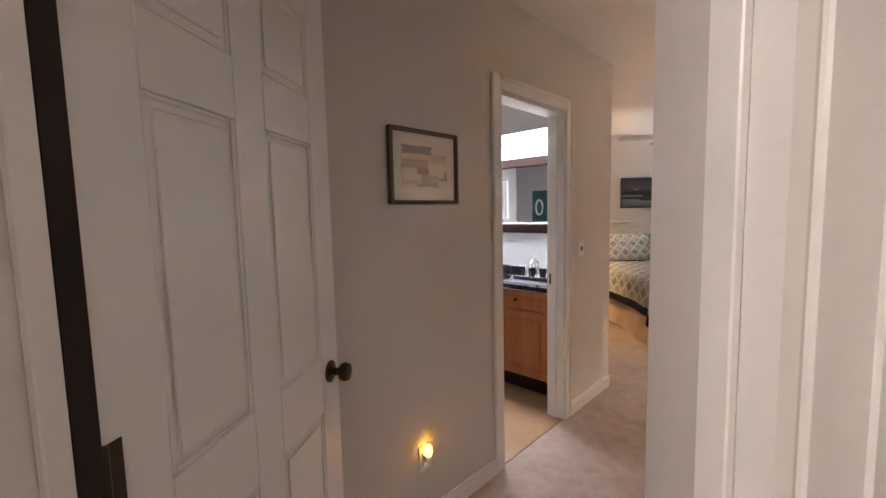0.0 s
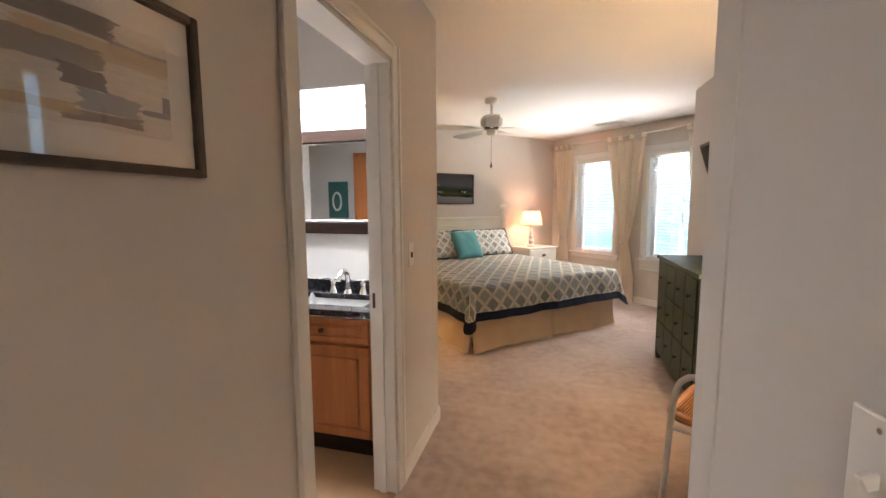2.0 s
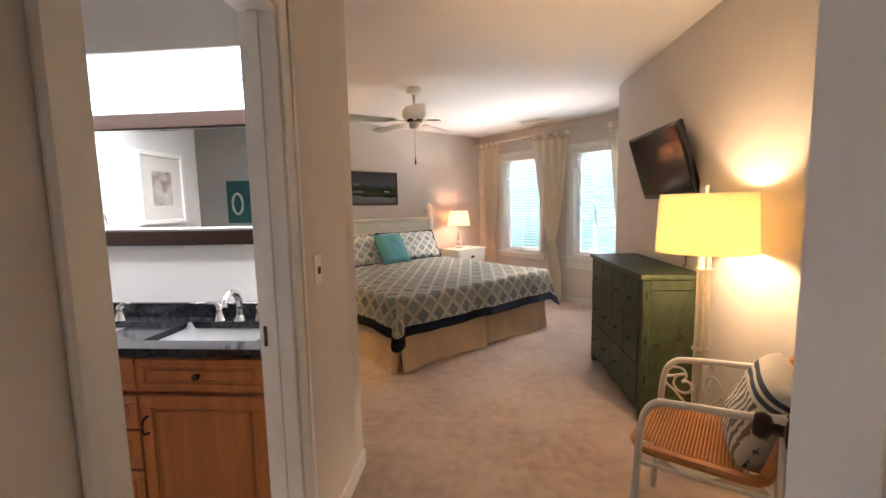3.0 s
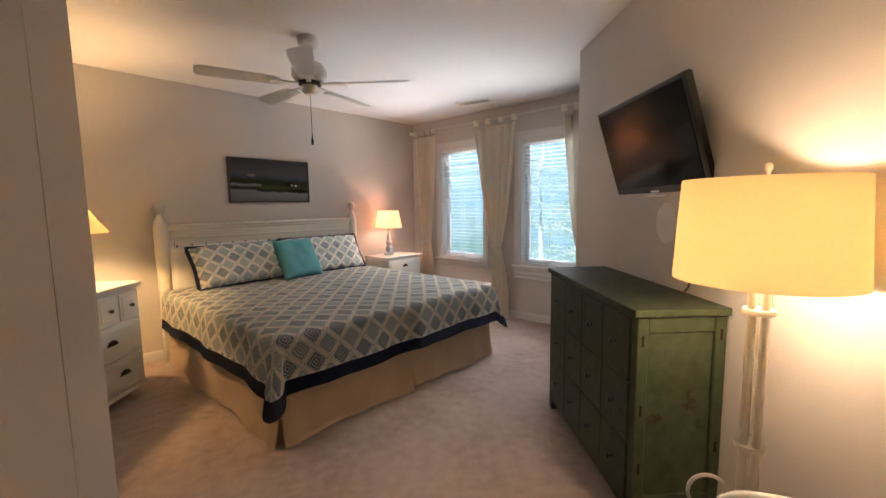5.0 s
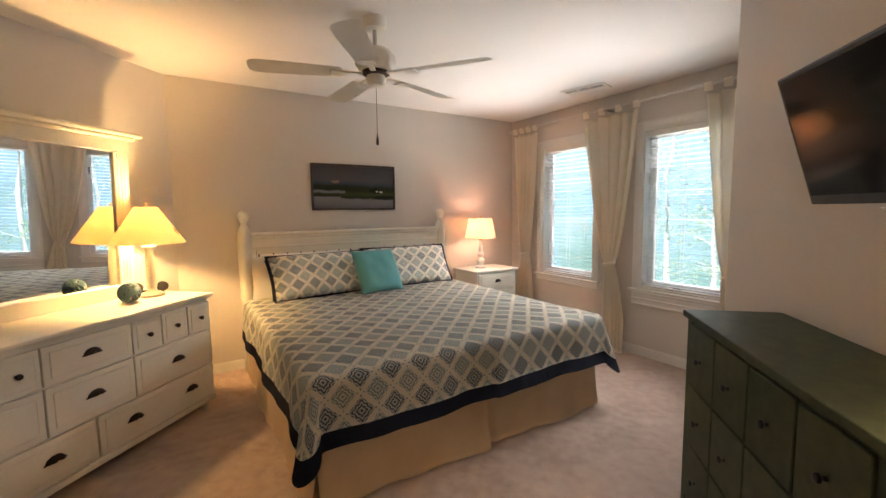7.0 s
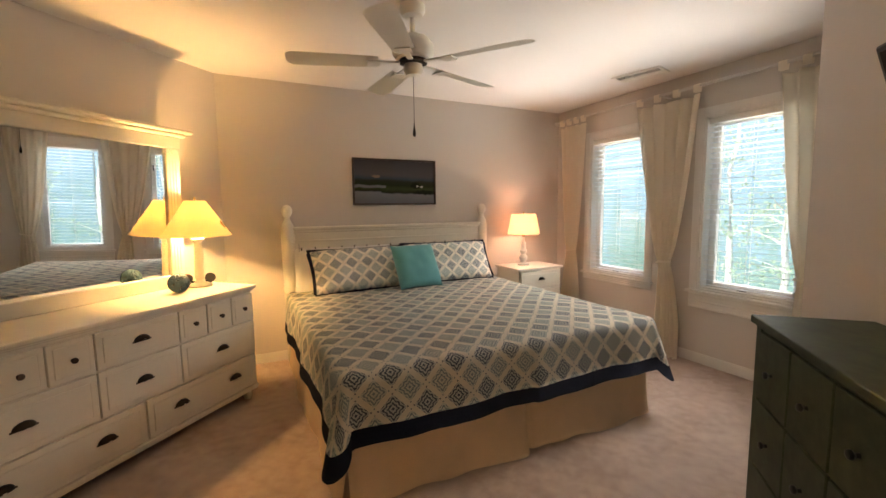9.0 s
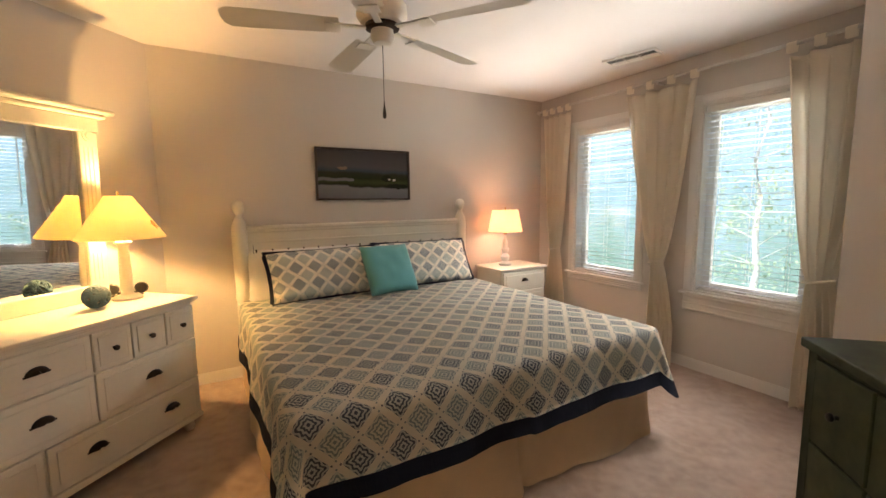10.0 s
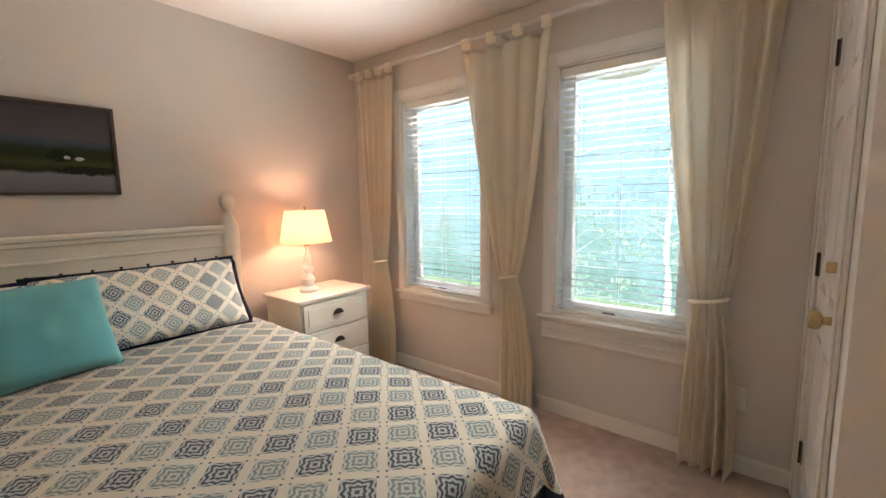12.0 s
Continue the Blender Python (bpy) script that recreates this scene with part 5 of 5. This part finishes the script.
def strokes():
    """Abstract print: broad dry strokes of grey, ochre and slate on warm paper, 0.26 by 0.17 m."""
    k = Mat("grey_ochre_strokes")
    sep = k.node("ShaderNodeSeparateXYZ", {0: k.coords()})
    x, z = sep.outputs[0], sep.outputs[2]
    drag = k.node("ShaderNodeMapping", {"Vector": k.coords(), "Scale": (14, 14, 90)}).outputs[0]
    rag = k.math("MULTIPLY", k.math("SUBTRACT", k.noise(1.0, 6, drag, 0.7), 0.5), 1.5)
    grain = k.noise(2.2, 5, drag, 0.7)
    c = k.ramp(grain, [(0.3, (0.58, 0.52, 0.46)), (0.7, (0.70, 0.65, 0.58))])
    for x0, x1, z0, z1, tone in ((0.0, 0.62, 0.0, 0.20, (0.13, 0.12, 0.12)), (0.60, 1.0, 0.18, 0.34, (0.30, 0.28, 0.27)), (0.08, 1.0, 0.22, 0.38, (0.56, 0.43, 0.28)),
                                 (0.0, 0.56, 0.32, 0.52, (0.25, 0.23, 0.21)), (0.32, 0.56, 0.50, 0.66, (0.10, 0.095, 0.10)), (0.40, 0.76, 0.68, 0.86, (0.27, 0.28, 0.34)),
                                 (0.34, 0.78, 0.86, 0.95, (0.20, 0.17, 0.15)), (0.0, 0.40, 0.82, 0.91, (0.50, 0.36, 0.20)), (0.80, 1.0, 0.74, 0.79, (0.15, 0.15, 0.15)), (0.94, 1.0, 0.58, 0.74, (0.12, 0.12, 0.12))):
        dx = k.math("ABSOLUTE", k.math("DIVIDE", k.math("SUBTRACT", x, ((x0 + x1) / 2 - 0.5) * 0.257), (x1 - x0) / 2 * 0.257))
        dz = k.math("ABSOLUTE", k.math("DIVIDE", k.math("SUBTRACT", z, (0.5 - (z0 + z1) / 2) * 0.172), (z1 - z0) / 2 * 0.172))
        inside = k.math("LESS_THAN", k.math("ADD", k.math("MAXIMUM", dx, dz), rag), 1.0)
        c = k.mix(k.math("MULTIPLY", inside, k.math("MULTIPLY_ADD", grain, 0.5, 0.55)), c, tone)
    k.set(color=c, rough=0.7)
    return k.m


def picture(name, m, w, h, bar, frame_mat, art, label, mat_w=0.0, glazed=False, art_size=None):
    """Framed picture; hangs on local y=0, faces -y, centre at the origin."""
    t = thing(name, m, label, "picture")
    for n, bm in frame_bars(-w / 2, w / 2, -h / 2, h / 2, bar, -0.026, -0.001, 0.003):
        part("frame_" + n, bm, frame_mat, t)
    part("backing", box(-w / 2 + bar, w / 2 - bar, -0.006, -0.001, -h / 2 + bar, h / 2 - bar), M_ESPRESSO if not mat_w else M_SHEET, t)
    if mat_w:
        part("mat_board", box(-w / 2 + bar, w / 2 - bar, -0.011, -0.0065, -h / 2 + bar, h / 2 - bar), surface("mat_board_" + name, (0.70, 0.66, 0.62), 0.8, 0.02), t, "pale mat board")
    aw, ah = art_size or (w - 2 * bar - 2 * mat_w, h - 2 * bar - 2 * mat_w)
    part("artwork", box(-aw / 2, aw / 2, -0.0135, -0.0115, -ah / 2, ah / 2), art, t)
    if glazed:
        g = part("glass", box(-w / 2 + bar, w / 2 - bar, -0.018, -0.0165, -h / 2 + bar, h / 2 - bar), M_PANE, t, "picture glass")
        g.visible_shadow = False
    return t


picture("painting", HB @ pose(3.46, 0, 1.603), 0.855, 0.44, 0.016, M_FRAME, landscape(), "dark marsh landscape painting, thin brown frame, above the bed")
hall_pic = picture("framed_print", pose(-1.085, 1.413, 1.573, 0, 0, 90), 0.385, 0.30, 0.016, M_FRAME,
                   strokes(),
                   "abstract grey and ochre watercolour in a dark frame in the hall", 0.048, True)
picture("framed_print", pose(-2.70, 2.35, 1.52, 0, 0, 90), 0.44, 0.50, 0.03, M_PLATE,
        watercolour("brown_sketch", 7.7, [(0.35, (0.22, 0.17, 0.15)), (0.5, (0.45, 0.38, 0.34)), (0.65, (0.62, 0.58, 0.54))], (12, 12, 12)),
        "small brown sketch in a wide white frame on the wall", 0.10, True)
teal = thing("wall_plaque", pose(-2.95, 0.95, 1.44, 0, 0, 180), "dark teal wall plaque with a pale oval ring", "wall art")
part("board", box(-0.13, 0.13, -0.02, 0.0, -0.22, 0.22, 0.004), surface("teal_board", (0.03, 0.13, 0.12), 0.5, 0.3, 8), teal)
part("ring", tube([(0.055 * math.cos(k * 0.2618) + 0.01, -0.026, 0.105 * math.sin(k * 0.2618) - 0.02) for k in range(24)], 0.013, 8, closed=True), M_PLATE, teal, "pale oval ring", True)


# ---- switches, outlets, night light ----
def switch_plate(name, m, kind, label):
    t = thing(name, m, label, "switch" if kind != "outlet" else "outlet")
    part("plate", box(-0.036, 0.036, -0.006, -0.0005, -0.058, 0.058, 0.003, seg=2), M_PLATE, t)
    if kind == "toggle":
        own = box(-0.005, 0.005, -0.020, -0.002, -0.008, 0.008, 0.002)
        own.transform(pose(0, 0, 0, 22, 0, 0))
        part("toggle", own, M_PLATE, t)
    elif kind == "outlet":
        for z in (-0.022, 0.022):
            part("socket", box(-0.017, 0.017, -0.0085, -0.006, z - 0.015, z + 0.015, 0.004), M_PLATE, t)
    else:
        part("rocker", box(-0.010, 0.010, -0.012, -0.006, -0.018, 0.010, 0.002), M_BRONZE, t)
    for z in (-0.045, 0.045):
        part("screw", lathe([(0.0, 0), (0.003, 0.0), (0.003, 0.001), (0, 0.001)], 8, pose(0, -0.006, z, 90, 0, 0)), M_CHROME, t)
    return t


switch_plate("light_switch", pose(-1.085, 2.865, 1.125, 0, 0, 90), "slide", "white light switch plate with dark slider on the hall wall")
switch_plate("light_switch", along(W0, W1) @ pose(0.43, 0, 1.115), "toggle", "white toggle light switch plate on the hall wall")
switch_plate("wall_outlet", WW @ pose(2.66, 0, 0.37), "outlet", "white wall outlet low on the window wall")
switch_plate("wall_outlet", pose(-1.085, 1.375, 0.325, 0, 0, 90), "outlet", "white wall outlet low on the hall wall")
nl = thing("night_light", pose(-1.077, 1.375, 0.355, 0, 0, 90), "small plug-in night light glowing amber in the outlet", "night light")
part("body", box(-0.018, 0.018, -0.022, -0.0005, -0.035, 0.0, 0.004), M_PLATE, nl)
part("lens", lathe([(0.0, 0.0), (0.017, 0.0), (0.021, 0.018), (0.017, 0.036), (0.0, 0.044)], 16, pose(0, -0.014, -0.008)), M_NIGHT, nl, "glowing amber lens", True)
strike = obj("strike_plate", box(-1.185, -1.150, 2.6245, 2.6265, 0.90, 0.97), M_BRONZE)
tagged(strike, "dark worn metal strike plate on the bathroom door jamb", "strike plate")


# ---- bathroom ----
van = thing("vanity", pose(-1.95, 2.79, 0.035, 0, 0, 0), "cherry-stained double vanity cabinet with raised-panel doors", "vanity cabinet")
VX = 0.735
part("carcass", box(-VX, VX, 0.02, 0.45, 0.10, 0.67), M_CHERRY, van)
part("toe_kick", box(-VX, VX, 0.08, 0.44, -0.029, 0.10), M_ESPRESSO, van, "dark recessed toe kick")
for x in (-VX, VX - 0.05):
    part("foot", box(x, x + 0.05, 0.005, 0.07, -0.029, 0.10, 0.004), M_CHERRY, van)


def cabinet_front(x0, x1, z0, z1, name):
    d = part(name, box(x0, x1, 0.0, 0.0195, z0, z1, 0.003), M_CHERRY, van)
    w = 0.05 if z1 - z0 > 0.2 else 0.032
    for n, a, b, c, e in (("rail", x0, x1, z1 - w, z1), ("rail", x0, x1, z0, z0 + w), ("stile", x0, x0 + w, z0 + w, z1 - w), ("stile", x1 - w, x1, z0 + w, z1 - w)):
        part(n, box(a, b, -0.008, 0.0, c, e, 0.003), M_CHERRY, d)
    if z1 - z0 > 0.1:
        part("raised_panel", box(x0 + w + 0.012, x1 - w - 0.012, -0.007, 0.0, z0 + w + 0.012, z1 - w - 0.012, 0.005), M_CHERRY, d)
    return d


g = 0.004
for x0, x1 in ((0.14, 0.665), (-0.665, -0.14)):
    cabinet_front(x0 + g, x1 - g, 0.625, 0.755, "false_drawer")
    small_knob(van, (x0 + x1) / 2, -0.008, 0.69, M_BRONZE)
    cabinet_front(x0 + g, x1 - g, 0.115, 0.605, "door")
    hx = x0 + 0.035 if x0 > 0 else x1 - 0.035
    part("handle", tube(smooth_path([(hx, -0.008, 0.52), (hx, -0.035, 0.51), (hx, -0.035, 0.46), (hx, -0.008, 0.45)]), 0.005, 8), M_BRONZE, van, "dark bow handle", True)
for z0, z1 in ((0.625, 0.755), (0.465, 0.605), (0.295, 0.455), (0.115, 0.285)):
    cabinet_front(-0.14 + g, 0.14 - g, z0, z1, "drawer")
    small_knob(van, 0, -0.008, (z0 + z1) / 2, M_BRONZE)
for x0, x1 in ((-VX, -0.665), (0.665, VX)):
    part("end_stile", box(x0, x1, 0.0, 0.0195, 0.10, 0.765, 0.003), M_CHERRY, van)

counter = thing("countertop", pose(-1.95, 2.79, 0.803), "polished black granite vanity top with backsplash", "worktop")
SX = 0.355
for a, b, c, d in ((-0.74, 0.74, -0.025, 0.075), (-0.74, 0.74, 0.35, 0.452), (-0.74, -SX - 0.24, 0.075, 0.35), (-SX + 0.24, SX - 0.24, 0.075, 0.35), (SX + 0.24, 0.74, 0.075, 0.35)):
    part("slab", box(a, b, c, d, 0.0, 0.034, 0.002), M_GRANITE, counter)
part("backsplash", box(-0.74, 0.74, 0.431, 0.451, 0.0345, 0.105, 0.003), M_GRANITE, counter)


def basin(x):
    t = thing("sink", pose(x, 2.79 + 0.2125, 0.835), "white rectangular undermount porcelain sink", "sink", "vanity sinks")
    own = bmesh.new()
    ring = []
    for z, k in ((-0.002, 1.0), (-0.03, 0.97), (-0.09, 0.92), (-0.115, 0.80)):
        ring.append([own.verts.new((p[0] * k, p[1] * k, z)) for p in rounded(0.246, 0.143, 0.035, 0)])
    for lo, hi in zip(ring, ring[1:]):
        for i in range(len(lo)):
            own.faces.new((lo[i], lo[(i + 1) % len(lo)], hi[(i + 1) % len(lo)], hi[i]))
    own.faces.new(ring[-1])
    bmesh.ops.solidify(own, geom=own.faces[:], thickness=0.004)
    part("bowl", own, M_SINK, t, "", True)
    part("drain", lathe([(0.0, -0.113), (0.022, -0.113), (0.022, -0.109), (0, -0.108)], 16), M_CHROME, t)


def faucet(x):
    t = thing("faucet", pose(x, 3.165, 0.837), "brushed nickel widespread faucet with two lever handles", "faucet", "vanity faucets")
    part("spout", tube(smooth_path([(0, 0, 0), (0, 0, 0.07), (0, -0.015, 0.125), (0, -0.06, 0.145), (0, -0.105, 0.12), (0, -0.115, 0.09)]), [0.018] * 6 + [0.016] * 12 + [0.013] * 13, 12), M_CHROME, t, "", True)
    part("spout_base", lathe([(0.0, 0.0), (0.030, 0.0), (0.028, 0.010), (0.019, 0.025), (0, 0.025)], 18), M_CHROME, t, "", True)
    for s in (-1, 1):
        part("handle_base", lathe([(0.0, 0.0), (0.027, 0.0), (0.024, 0.012), (0.016, 0.05), (0.018, 0.062), (0.012, 0.072), (0, 0.074)], 18, pose(s * 0.10, 0, 0)), M_CHROME, t, "", True)
        part("lever", tube(smooth_path([(s * 0.10, 0, 0.068), (s * 0.125, -0.004, 0.083), (s * 0.165, -0.008, 0.085)], 5), [0.010] * 5 + [0.008] * 5 + [0.006], 8), M_CHROME, t, "", True)


for x in (-1.95 - SX, -1.95 + SX):
    basin(x)
    faucet(x)
bm_ = thing("bathroom_mirror", pose(-1.95, 3.244, 1.51), "wide bathroom mirror in a dark espresso wood frame", "mirror")
for n, b in frame_bars(-0.56, 0.56, -0.315, 0.315, 0.075, -0.032, -0.001, 0.006):
    part("frame_" + n, b, M_ESPRESSO, bm_)
for n, b in frame_bars(-0.485, 0.485, -0.24, 0.24, 0.008, -0.020, -0.0125, 0.002):
    part("bead", b, M_CHROME, bm_, "thin silver inner bead")
part("mirror_glass", box(-0.485, 0.485, -0.012, -0.004, -0.24, 0.24), M_MIRROR, bm_)
soffit = thing("light_soffit", pose(-1.95, 3.06, 1.97), "white boxed soffit over the vanity with a lit diffuser", "light fixture")
part("front", box(-0.745, 0.745, -0.20, -0.18, -0.006, CEIL - 1.97, 0.002), M_BATHWALL, soffit)
part("diffuser", box(-0.745, 0.745, -0.18, 0.184, 0.0, 0.006), M_DIFFUSER, soffit, "lit white diffuser panel")
ring = thing("towel_ring", pose(-2.70, 2.93, 1.38, 0, 0, 90), "brushed nickel towel ring on the bathroom wall", "towel ring")
part("rosette", lathe([(0.0, 0), (0.025, 0), (0.02, 0.012), (0.008, 0.02), (0.008, 0.045), (0, 0.047)], 16, pose(0, 0, 0, 90, 0, 0)), M_CHROME, ring, "", True)
part("ring", tube([(0.075 * math.cos(2 * math.pi * k / 28), -0.045, -0.075 + 0.075 * math.sin(2 * math.pi * k / 28)) for k in range(28)], 0.0045, 6, closed=True), M_CHROME, ring, "", True)
shelf = thing("linen_cabinet", pose(-2.42, 0.95, 0.006, 0, 0, 180), "tall narrow honey wood linen cabinet", "cabinet")
part("body", box(-0.17, 0.17, -0.30, -0.001, 0, 1.95, 0.003), M_CHERRY, shelf)
part("door", box(-0.16, 0.16, -0.32, -0.301, 0.05, 1.92, 0.004), M_CHERRY, shelf)
# unseen fixture, added to go with the landing lamp
lamp_fix = thing("unseen_ceiling_light", pose(-0.35, -0.85, CEIL), "round flush ceiling light added out of view on the landing", "ceiling light")
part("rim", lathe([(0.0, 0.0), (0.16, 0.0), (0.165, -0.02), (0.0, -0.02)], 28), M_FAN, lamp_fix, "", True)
